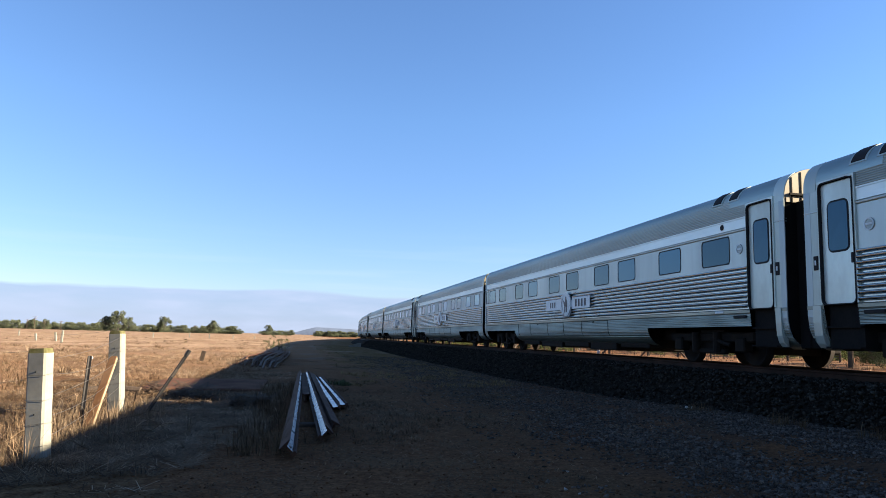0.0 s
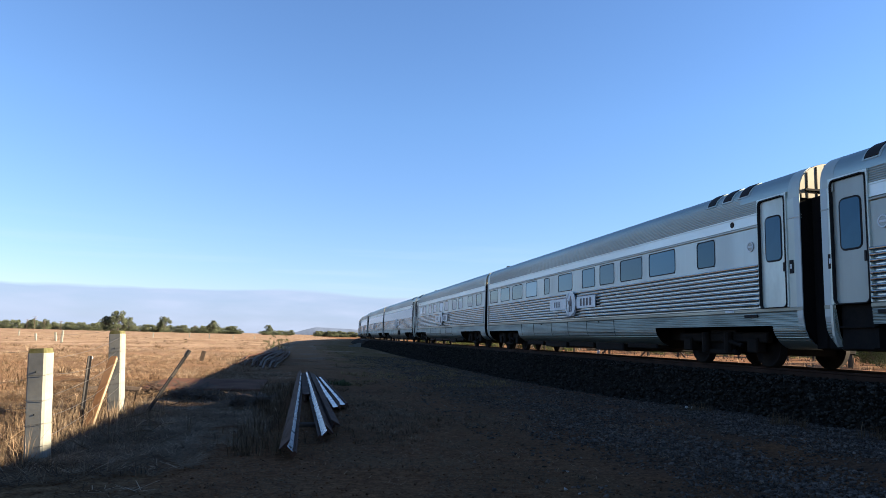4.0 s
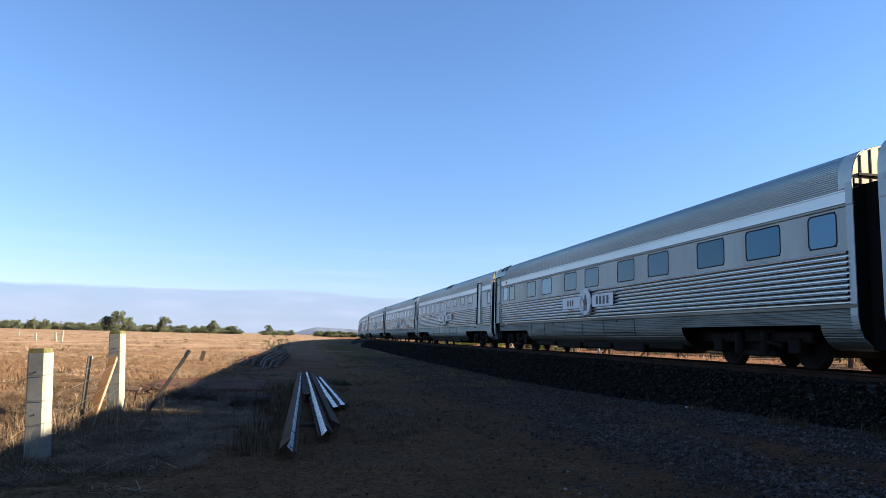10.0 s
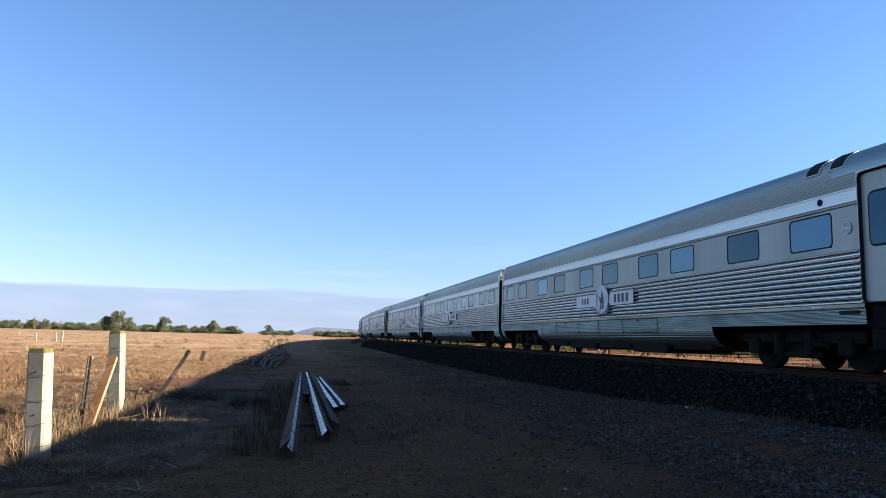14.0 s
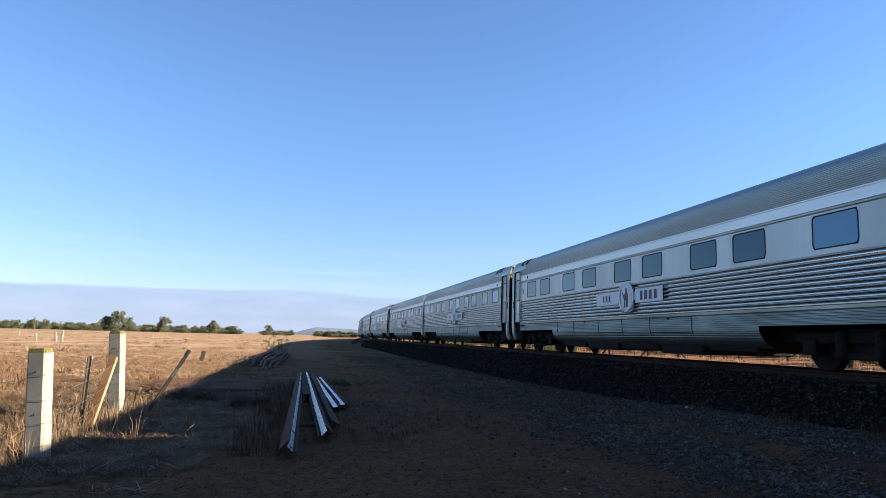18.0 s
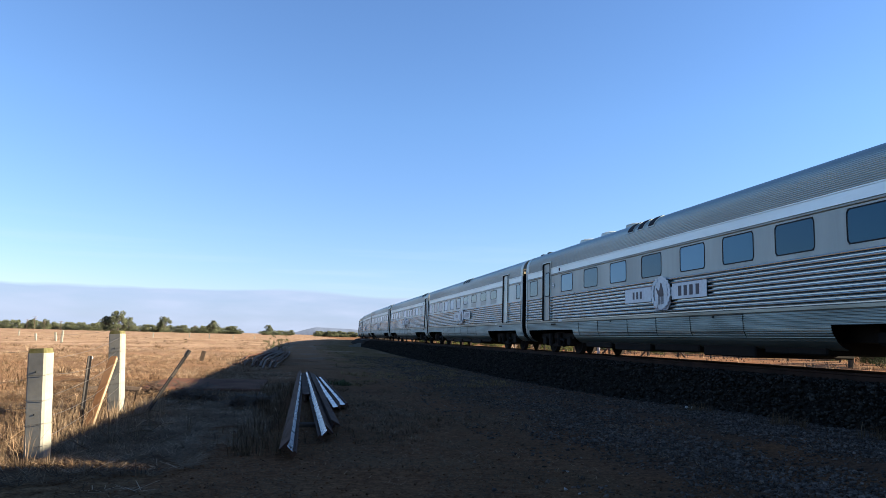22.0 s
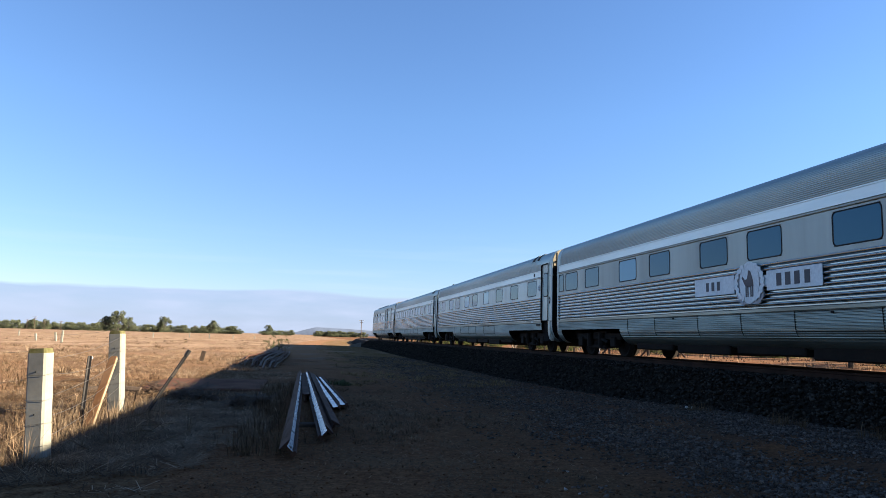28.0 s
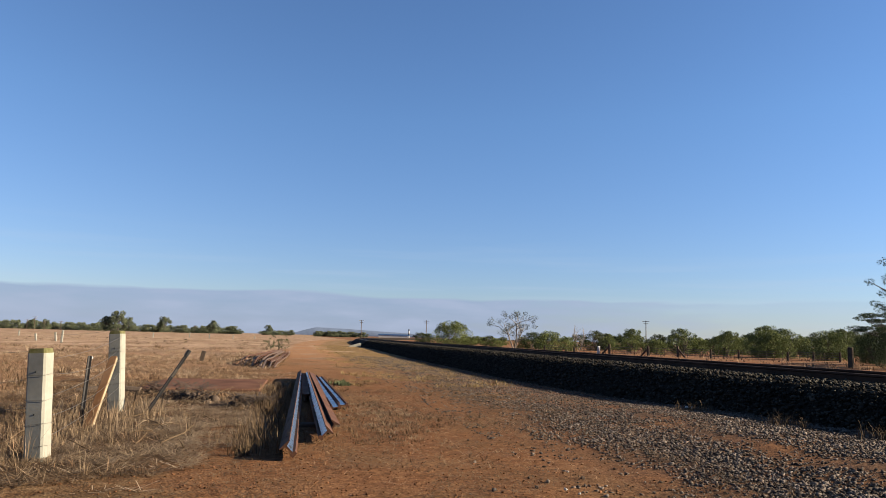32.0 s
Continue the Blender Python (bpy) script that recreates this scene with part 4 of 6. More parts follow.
KINDS = {
    "sleep_f": dict(windows=SLEEP_F, door=1.35, label=STEEL_LABEL),
    "sleep_p": dict(windows=SLEEP_F, door=1.35, hatch=(8.4,), label=STEEL_LABEL, well=False),
    "sleep_n": dict(windows=SLEEP_N, door=23.0, label=STEEL_LABEL),
    "mixed_n": dict(windows=MIXED_N, door=22.95, label=STEEL_LABEL, sign_off=11.4),
    "suite_f": dict(windows=SUITE_F, door=1.2, label=STEEL_LABEL),
    "suite_n": dict(windows=SUITE_N, door=22.95, label=STEEL_LABEL, sign=False, hatch=(11.6,)),
    "dine_n": dict(windows=DINE_N, door=22.95, well=False, name="dining_carriage", label="stainless steel dining carriage with wide tinted windows", fans=2, hatch=(11.55,)),
    "dine_f": dict(windows=DINE_F, door=1.35, name="dining_carriage", label="stainless steel dining carriage with wide tinted windows", fans=2, crown=0.882, hatch=(8.45,), cowl=-2.95),
    "cafe_f": dict(windows=CAFE_F, door=1.2, name="lounge_carriage", label="stainless steel lounge carriage with mixed windows", short=(4,), fans=2),
    "crew_n": dict(windows=CREW_N, door=21.16, blank=True, name="crew_carriage", label="stainless steel carriage with short windows and inset door", short=(1, 2, 3, 4), fans=4, hatch=(-11.3,)),
    "crew_f": dict(windows=CREW_F, door=3.11, name="crew_carriage", label="stainless steel carriage with grey window band and inset door", fans=4, hatch=(11.6,)),
    "seat_n": dict(windows=SEAT_N, door=22.95, name="seating_carriage", label="stainless steel seating carriage with a row of small windows", sign=False, hatch=(11.55, 10.6)),
    "band_n": dict(windows=BAND_N, door=23.0, glass_band=True, name="panorama_carriage", label="stainless steel carriage with continuous dark blue glass band"),
    "band_f": dict(windows=BAND_F, door=1.2, glass_band=True, name="panorama_carriage", label="stainless steel carriage with continuous dark blue glass band"),
}


def build_van(tail):
    long = 1.0 if tail else 1.017
    van = build_car([(long * d, W) for d in (22.2 if not tail else 22.27, 13.27, 10.79, 7.4, 4.0)], None, "luggage_van",
                    "stainless steel luggage van with blank doors and louvred grilles", sign=False, fans=0, crown=0.910, tail=tail)
    y_of = lambda off: 11.9 - long * off
    for off, w in ((20.56, 0.60), (19.94, 0.60), (14.88, 0.95)):
        d = hang("cargo_door", shared(("cargo_door", w), lambda: soft_box(-0.055, 0.0, -w / 2, w / 2, 1.26, 3.44, 0.012), "door"), van, pose(-WALL, y_of(off), 0), "plain grey steel cargo door")
        hang("door_seam", shared(("door_seam", w), lambda: join(box(-0.05, 0.0, -w / 2 - 0.013, -w / 2 - 0.002, 1.25, 3.45), box(-0.05, 0.0, w / 2 + 0.002, w / 2 + 0.013, 1.25, 3.45), box(-0.05, 0.0, -w / 2 - 0.013, w / 2 + 0.013, 3.445, 3.457)), "rubber"), van, pose(-WALL, y_of(off), 0))
        hang("handle", shared("door_handle", lambda: soft_box(-0.03, 0.0, -0.02, 0.02, -0.09, 0.09, 0.006), "black"), d, pose(-0.055, 0.2, 1.95))
    d = hang("crew_door", shared("crew_door", lambda: soft_box(-0.05, 0.0, -0.40, 0.40, 1.26, 3.44, 0.012), "band_mid"), van, pose(-WALL, y_of(17.07), 0), "dirty crew door with small dark windows")
    for z, h in ((2.98, 0.26), (2.58, 0.38)):
        hang("door_pane", shared(("crew_pane", h), lambda: soft_box(-0.01, 0.0, -0.22, 0.22, -h / 2, h / 2, 0.004), "glass"), d, pose(-0.05, 0, z))
    hang("crew_door_frame", shared("crew_door_frame", lambda: join(box(-0.06, 0, -0.47, -0.41, 1.26, 3.48), box(-0.06, 0, 0.41, 0.47, 1.26, 3.48), box(-0.062, 0, -0.47, 0.47, 3.445, 3.49)), "rubber"), van, pose(-WALL, y_of(17.07), 0))
    for off in (2.42, 5.78, 9.12):
        g = hang("grille", shared("grille", lambda: soft_box(-0.016, 0.03, -0.62, 0.62, 2.95, 3.24, 0.005), "curtain"), van, pose(-WALL, y_of(off), 0), "black louvred grille")
        for k in range(6):
            hang("slat", shared("grille_slat", lambda: box(-0.022, -0.008, -0.6, 0.6, 0, 0.012), "curtain"), g, pose(0, 0, 2.97 + 0.045 * k))
    g = hang("end_grille", shared("end_grille", lambda: soft_box(-0.012, 0.03, -0.32, 0.32, 2.25, 2.82, 0.005), "rubber"), van, pose(-WALL, y_of(1.0), 0), "black louvred grille")
    for k in range(8):
        hang("slat", shared("end_slat", lambda: box(-0.03, -0.008, -0.31, 0.31, 0, 0.02), "skirt"), g, pose(0, 0, 2.27 + 0.068 * k))
    hang("grey_panel", shared("grey_panel", lambda: soft_box(-0.004, 0.01, -1.02, 1.02, 2.15, 2.885, 0.002), "band_grey"), van, pose(-WALL, y_of(5.7), 0), "dull grey panel between two windows")
    for k in range(4):
        hang("roof_rail", shared("roof_rail", lambda: soft_box(-0.95, -0.80, -1.35, 1.35, 4.04, 4.165, 0.02), "under"), van, pose(0, 10.0 - 2.9 * k, 0), "dark raised roof duct")
    for off in (16.9, 14.6, 19.9):
        hang("skirt_port", shared("skirt_port", lambda: soft_box(-0.02, 0.03, -0.16, 0.16, 0.92, 1.08, 0.005), "rubber"), van, pose(-1.5, y_of(off), 0))
    return van


ORDER = {-3: "sleep_n", -2: "sleep_f", -1: "sleep_n", 0: "sleep_f", 1: "sleep_n", 2: "sleep_f", 3: "sleep_n", 4: "cafe_f", 5: "dine_n", 6: "sleep_p", 7: "band_n", 8: "band_f",
         9: "band_n", 10: "van", 11: "suite_f", 12: "crew_n", 13: "dine_n", 14: "sleep_n", 15: "sleep_n", 16: "sleep_f", 17: "sleep_f",
         18: "sleep_n", 19: "sleep_f", 20: "sleep_n", 21: "sleep_f", 22: "dine_f", 23: "crew_f", 24: "crew_n", 25: "dine_n",
         26: "mixed_n", 27: "sleep_f", 28: "sleep_f", 29: "sleep_n", 30: "suite_n", 31: "seat_n", 32: "van"}
GREY = {3, 11, 18, 29, 14, 15, 17, 20, 21, 4, 23, 27}
MID = {2, 10, 12, 13}
TRAIN, MADE = [], {}
for k, kind in ORDER.items():
    if kind not in MADE or k == 32:
        MADE[kind] = build_van(k == 32) if kind == "van" else build_car(**KINDS[kind])
        car = MADE[kind]
    else:
        car = copy_thing(MADE[kind], pose(0, 0, 0))
    for part in car.children:
        if part.name.startswith("window_band"):
            part.material_slots[0].link = "OBJECT"
            part.material_slots[0].material = M["band_grey" if k in GREY else "band_mid" if k in MID else "band_silver"]
        if k in (11, 13) and part.name.split(".")[0] == "skirt":
            part.material_slots[0].link = "OBJECT"
            part.material_slots[0].material = M["grimy"]
        if k in GREY and part.name.split(".")[0] == "door":
            part.material_slots[0].link = "OBJECT"
            part.material_slots[0].material = M["band_grey"]
    TRAIN.append((k, car))


def travelled(t):
    """Carriage lengths that the train has moved by the time t."""
    return t * (1.00276 + 0.000467 * t)


def car_pose(k, t):
    s = (0.5069 + k - 0.5 - travelled(t)) * LEN
    x, y, a = on_track(s)
    lean = 1.3 * max(0.0, min(1.0, (s - 25) / 60))
    return Matrix.Translation((x, y, ZR)) @ pose(0, 0, 0, 0, lean, math.degrees(a))


# ---- loose stone, grass ----
def scatter_mesh(name, verts, faces, material):
    """A mesh from arrays; faces are all of one size."""
    me = bpy.data.meshes.new(name)
    k = faces.shape[1]
    me.vertices.add(len(verts))
    me.vertices.foreach_set("co", verts.astype(np.float32).ravel())
    me.loops.add(faces.size)
    me.loops.foreach_set("vertex_index", faces.astype(np.int32).ravel())
    me.polygons.add(len(faces))
    me.polygons.foreach_set("loop_start", np.arange(0, faces.size, k, dtype=np.int32))
    me.materials.append(M[material])
    me.update(calc_edges=True)
    me.validate()
    return me


def stones(name, places, sizes, material, seed, flat=0.75):
    g = np.random.default_rng(seed)
    n = len(places)
    cube = np.array([(x, y, z) for z in (-1, 1) for y in (-1, 1) for x in (-1, 1)], float)
    quads = np.array([(0, 2, 3, 1), (4, 5, 7, 6), (0, 1, 5, 4), (2, 6, 7, 3), (0, 4, 6, 2), (1, 3, 7, 5)])
    v = cube[None] * g.uniform(0.15, 1.0, (n, 8, 3))
    v *= g.uniform(0.6, 1.25, (n, 1, 3)) * np.array([1, 1, flat])
    a, b = g.uniform(0, 2 * math.pi, n), g.uniform(-0.6, 0.6, n)
    ca, sa, cb, sb = np.cos(a), np.sin(a), np.cos(b), np.sin(b)
    x, y, z = v[..., 0], v[..., 1], v[..., 2]
    y, z = y * cb[:, None] - z * sb[:, None], y * sb[:, None] + z * cb[:, None]
    x, y = x * ca[:, None] - y * sa[:, None], x * sa[:, None] + y * ca[:, None]
    v = np.stack([x, y, z], -1) * (sizes / 2)[:, None, None] + places[:, None]
    f = (quads[None] + 8 * np.arange(n)[:, None, None]).reshape(-1, 4)
    return scatter_mesh(name, v.reshape(-1, 3), f, material)


def blades(name, places, heights, width, material, seed, lean=0.35, per=10, spread=0.06):
    """Tufts of thin bent blades, two triangles each."""
    g = np.random.default_rng(seed)
    p = np.repeat(places, per, 0)
    h = np.repeat(heights, per) * g.uniform(0.35, 1.1, len(p))
    n = len(p)
    a = g.uniform(0, 2 * math.pi, n)
    out = np.stack([np.cos(a), np.sin(a), np.zeros(n)], -1)
    side = np.stack([-np.sin(a), np.cos(a), np.zeros(n)], -1) * (width * g.uniform(0.6, 1.4, n))[:, None]
    base = p + out * (spread * g.uniform(0, 1, n))[:, None]
    tilt = lean * g.uniform(0.2, 1.8, n)
    mid = base + out * (0.35 * h * tilt)[:, None] + np.array([0, 0, 1]) * (0.6 * h)[:, None]
    tip = base + out * (1.1 * h * tilt)[:, None] + np.array([0, 0, 1]) * h[:, None]
    v = np.stack([base - side, base + side, mid + side * 0.8, mid - side * 0.8, tip], 1).reshape(-1, 3)
    k = 5 * np.arange(n)[:, None]
    f = np.concatenate([k + np.array([[0, 1, 2]]), k + np.array([[0, 2, 3]]), k + np.array([[3, 2, 4]])])
    return scatter_mesh(name, v, f, material)


def litter(name, places, length, material, seed, thick=0.0045):
    """Fallen stalks lying on the ground."""
    g = np.random.default_rng(seed)
    n = len(places)
    a, t = g.uniform(0, math.pi, n), g.uniform(-0.12, 0.3, n)
    d = np.stack([np.cos(a) * np.cos(t), np.sin(a) * np.cos(t), np.sin(t)], -1) * (length * g.uniform(0.3, 1.2, n))[:, None]
    s = np.stack([-np.sin(a), np.cos(a), np.zeros(n)], -1) * thick
    c = places + np.array([0, 0, 0.02])
    v = np.stack([c - s, c + s, c + d + s * 0.5, c + d - s * 0.5], 1).reshape(-1, 3)
    f = 4 * np.arange(n)[:, None] + np.array([[0, 1, 2, 3]])
    return scatter_mesh(name, v, f, material)


def on_ground(xs, ys, lift=0.0):
    return np.array([(x, y, rise(x, y) + lift) for x, y in zip(xs, ys)])


def off_slab(x, y):
    """True away from the bare slab in the paddock."""
    return (x < -3.85) | (x > -1.0) | (y < 17.5) | (y > 22.0)


def build_loose():
    g = np.random.default_rng(11)
    # ballast on the near shoulder and slope
    n = 30000
    s = 4.0 + 95 * g.uniform(0, 1, n) ** 1.9
    u = g.uniform(-0.45, 1.08, n)
    d = np.where(u < 0, -1.95 - u * 2.6, -1.95 - 1.2 * u)
    z = np.where(u < 0, 0.80, 0.775 - 0.80 * u) + g.uniform(-0.01, 0.025, n)
    d += g.normal(0, 0.03, n)
    p = np.array([(*on_track(a, b)[:2], c) for a, b, c in zip(s, d, z)])
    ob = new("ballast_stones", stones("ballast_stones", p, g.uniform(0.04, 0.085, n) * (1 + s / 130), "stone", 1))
    tagged(ob, "loose grey crushed stones on the railway bank", "ballast", kind="stuff")
    # gravel apron in front of the bank: a heaped strip, a bare strip, then stones to the foot
    n = 170000
    y = 4.6 + 46 * g.uniform(0, 1, n) ** 1.7
    x = 2.6 + 5.4 * g.uniform(0, 1, n)
    wav = np.array([noise.noise((a * 0.6, b * 0.35, 2.0)) for a, b in zip(x, y)])
    spot = np.array([noise.noise((a * 2.1, b * 1.6, 5.0)) for a, b in zip(x, y)])
    near = np.clip((16 - y) / 6, 0, 1)
    xs = x + 0.5 * wav
    dens = near * (0.95 * np.exp(-((xs - 4.75) / 0.7) ** 2) + 0.75 * np.clip((xs - 5.9) / 0.5, 0, 1))
    dens += (1 - near) * 0.22 * np.clip((xs - 3.2) / 1.2, 0, 1) + 0.34 * spot + 0.01
    keep = g.uniform(0, 1, n) < np.clip(dens, 0.012, 0.95)
    x, y = x[keep], y[keep]
    ob = new("gravel", stones("gravel", on_ground(x, y, 0.005), (0.015 + 0.041 * g.uniform(0, 1, len(x)) ** 1.7) * (1 + y / 90), "gravel", 2, 0.65))
    tagged(ob, "grey crushed gravel strewn over red earth", "gravel", kind="stuff")
    n = 16000
    y = 4.6 + 40 * g.uniform(0, 1, n) ** 1.8
    x = g.uniform(-2.2, 4.2, n)
    ob = new("earth_clods", stones("earth_clods", on_ground(x, y, 0.004), 0.007 + 0.030 * g.uniform(0, 1, n) ** 4.0, "clod", 3, 0.6))
    tagged(ob, "small clods and pebbles of red earth", "pebbles", kind="stuff")
    n = 90
    y, x = 5 + 26 * g.uniform(0, 1, n) ** 1.5, g.uniform(0.5, 4.5, n)
    ob = new("pale_pebbles", stones("pale_pebbles", on_ground(x, y, 0.008), g.uniform(0.03, 0.07, n), "gravel", 4, 0.7))
    tagged(ob, "scattered pale grey pebbles on the dirt track", "pebbles", kind="stuff")

    def tufts(n, x0, x1, y0, y1, power, hollow=0.0, seed=0):
        k = np.random.default_rng(seed)
        yy = y0 + (y1 - y0) * k.uniform(0, 1, n) ** power
        xx = k.uniform(x0, x1, n)
        ok = np.array([noise.noise((a * 0.55, b * 0.4, 7.0 + seed)) > hollow for a, b in zip(xx, yy)])
        ok &= off_slab(xx, yy)
        # trodden flat between the posts and the pile of rails, bare at the corner of the track
        flat = np.clip((xx + 2.9) / 0.4, 0, 1) * np.clip((-0.55 - xx) / 0.2, 0, 1) * np.clip((yy - 7.6) / 0.6, 0, 1) * np.clip((14.6 - yy) / 1.5, 0, 1)
        ok &= k.uniform(0, 1, n) > 0.78 * flat
        ok &= (xx > 0) | (yy > 7.7 - 0.25 * xx - 0.55)
        return xx[ok], yy[ok]

    def grass(name, xy, h0, h1, width, material, seed, label, per=11, spread=0.07, lean=0.4):
        k = np.random.default_rng(seed)
        p = on_ground(*xy, -0.01)
        ob = new(name, blades(name, p, k.uniform(h0, h1, len(p)), width, material, seed, lean, per, spread))
        tagged(ob, label, "grass", kind="stuff")
    xx, yy = tufts(8000, -13, -0.9, 5.6, 46, 1.5, -0.2, 1)
    ok = (xx < -1.5) | (yy > 9.5)
    grass("dry_grass", (xx[ok], yy[ok]), 0.03, 0.16, 0.0034, "straw", 21, "dry straw-brown grass in the paddock", 14, 0.16, 1.3)
    xx, yy = tufts(3600, -5.5, -0.6, 6.6, 19, 1.2, -0.15, 2)
    grass("dead_grass", (xx, yy), 0.03, 0.14, 0.0024, "greygrass", 22, "grey dead grass beside the dirt track", 12, 0.14, 1.3)
    xx, yy = tufts(14000, -75, -2.6, 38, 260, 1.7, -0.05, 3)
    grass("paddock_grass", (xx, yy), 0.04, 0.17, 0.016, "palestraw", 23, "dry straw-brown grass across the paddock", 5, 0.4, 1.0)
    xx, yy = tufts(9000, -26, -1.5, 14, 70, 1.2, -0.05, 13)
    grass("brown_grass", (xx, yy), 0.03, 0.16, 0.0052, "straw", 43, "low brown grass clumps across the paddock", 9, 0.22, 1.2)
    xx, yy = tufts(420, -40, -3.0, 16, 150, 1.3, 0.05, 15)
    grass("dark_tussocks", (xx, yy), 0.12, 0.36, 0.009, "greygrass", 45, "darker brown tussocks standing in the paddock", 26, 0.35, 0.9)
    xx, yy = tufts(2600, -1.6, 5.0, 9.5, 40, 1.2, 0.10, 14)
    grass("stubble", (xx, yy), 0.015, 0.06, 0.0035, "greygrass", 44, "short grey stubble on the dirt track", 14, 0.25, 1.5)
    xx, yy = tufts(3000, 1.4, 6.8, 20, 95, 1.3, 0.0, 4)
    grass("yellow_grass", (xx, yy), 0.04, 0.15, 0.006, "yellowgrass", 24, "yellow dry grass on the verge", 9, 0.22, 1.0)
    xx, yy = tufts(620, 0.7, 3.2, 9.5, 24, 1.2, 0.1, 5)
    grass("verge_grass", (xx, yy), 0.03, 0.11, 0.003, "greygrass", 25, "sparse grey-brown grass on the dirt track", 12, 0.12, 0.9)
    xx, yy = tufts(1800, 15, 70, 30, 110, 1.0, 0.0, 6)
    grass("far_side_grass", (xx, yy), 0.10, 0.45, 0.02, "straw", 26, "dry grass beyond the railway", 6, 0.3)
    k = np.random.default_rng(5)
    n = 300
    grass("tall_stalks", (k.normal(-0.50, 0.22, n), 8.5 + 11 * k.uniform(0, 1, n) ** 1.2), 0.10, 0.34, 0.003, "greygrass", 27, "tall dry stalks beside the pile of rails", 9, 0.08)
    n = 210
    grass("post_grass", (k.normal(-3.05, 0.5, n), k.normal(10.9, 1.8, n)), 0.14, 0.42, 0.0024, "mattedgrass", 28, "tall dry grass round the fence posts", 12, 0.1)
    n = 620
    grass("straw_patch", (k.normal(1.45, 0.42, n), k.normal(12.6, 1.9, n)), 0.02, 0.08, 0.003, "mattedgrass", 46, "low grey-brown straw beside the pile of rails", 10, 0.12, 1.3)
    n = 260
    f = k.uniform(0, 1, n)
    grass("heap_grass", (-2.6 + 1.6 * k.uniform(0, 1, n) * (1 - 0.3 * f) + 0.6 * f, 30.5 + 17 * f), 0.12, 0.42, 0.006, "straw", 47, "dry grass grown through the heap of bars", 9, 0.25, 0.8)
    n = 40
    grass("green_weed", (k.normal(1.15, 0.13, n), k.normal(20.5, 0.4, n)), 0.07, 0.17, 0.010, "greengrass", 29, "low green weed beside the rails", 10, 0.1)
    n = 70
    grass("bank_grass", (k.normal(7.35, 0.16, n), k.choice([9.6, 9.9, 12.4, 8.0], n) + k.normal(0, 0.15, n)), 0.10, 0.26, 0.003, "greygrass", 30, "dry grass tufts at the foot of the bank", 9, 0.06)
    n = 42000
    x, y = k.uniform(-6, -0.4, n), 6.4 + 14 * k.uniform(0, 1, n) ** 1.2
    ok = np.array([noise.noise((a * 0.7, b * 0.6, 3.0)) > -0.15 for a, b in zip(x, y)]) & off_slab(x, y) & ((x < -1.3) | (y > 9.5)) & (y > 6.9 - 0.1 * x + 0.3 * np.sin(3.1 * x))
    ob = new("fallen_stalks", litter("fallen_stalks", on_ground(x[ok], y[ok]), 0.22, "greygrass", 31))
    tagged(ob, "fallen grey stalks and dry litter on the ground", "litter", kind="stuff")
    n = 15000
    x, y = k.uniform(-2.9, -0.45, n), 7.6 + 7.2 * k.uniform(0, 1, n) ** 1.1
    ok = np.array([noise.noise((a * 1.6, b * 1.1, 43.0)) > -0.22 for a, b in zip(x, y)]) & ((x < -1.0) | (y > 9.0))
    ob = new("matted_litter", litter("matted_litter", on_ground(x[ok], y[ok], 0.015), 0.17, "mattedgrass", 36, 0.0038))
    tagged(ob, "matted grey-brown grass trodden flat beside the rails", "litter", kind="stuff")
    n = 11000
    x, y = k.uniform(-7, -0.3, n), 6.6 + 20 * k.uniform(0, 1, n) ** 1.3
    ok = np.array([noise.noise((a * 0.9, b * 0.8, 13.0)) > 0.0 for a, b in zip(x, y)]) & off_slab(x, y) & ((x < -1.2) | (y > 9.8))
    ob = new("pale_stalks", litter("pale_stalks", on_ground(x[ok], y[ok]), 0.2, "palestraw", 32))
    tagged(ob, "pale bleached stalks strewn on the ground", "litter", kind="stuff")
    n = 30000
    x, y = k.uniform(-2.0, 4.6, n), 4.8 + 20 * k.uniform(0, 1, n) ** 1.5
    ok = np.array([noise.noise((a * 0.8, b * 0.6, 23.0)) > -0.02 for a, b in zip(x, y)])
    ob = new("earth_litter", litter("earth_litter", on_ground(x[ok], y[ok]), 0.06, "greygrass", 34))
    tagged(ob, "short dry stalks and litter on the dirt track", "litter", kind="stuff")
    n = 30000
    x, y = k.uniform(-0.2, 6.0, n), 6.5 + 30 * k.uniform(0, 1, n) ** 1.2
    dens = np.array([noise.noise((a * 0.75, b * 0.45, 33.0)) + 0.5 * noise.noise((a * 2.2, b * 1.5, 3.0)) for a, b in zip(x, y)])
    dens = 0.15 + 1.1 * dens + 0.5 * np.exp(-((x - 2.2) / 1.5) ** 2 - ((y - 14) / 6) ** 2) - 0.5 * np.clip((9.5 - y) / 3, 0, 1)
    ok = k.uniform(0, 1, n) < np.clip(dens, 0, 1)
    ob = new("straw_litter", litter("straw_litter", on_ground(x[ok], y[ok]), 0.08, "straw", 35, 0.004))
    tagged(ob, "pale straw litter trodden into the dirt track", "litter", kind="stuff")
    xx, yy = tufts(3000, -16, -1.0, 13.5, 44, 1.3, 0.02, 9)
    grass("pale_grass", (xx, yy), 0.05, 0.20, 0.0035, "palestraw", 33, "pale bleached grass in the paddock", 9, 0.14, 1.2)


build_loose()


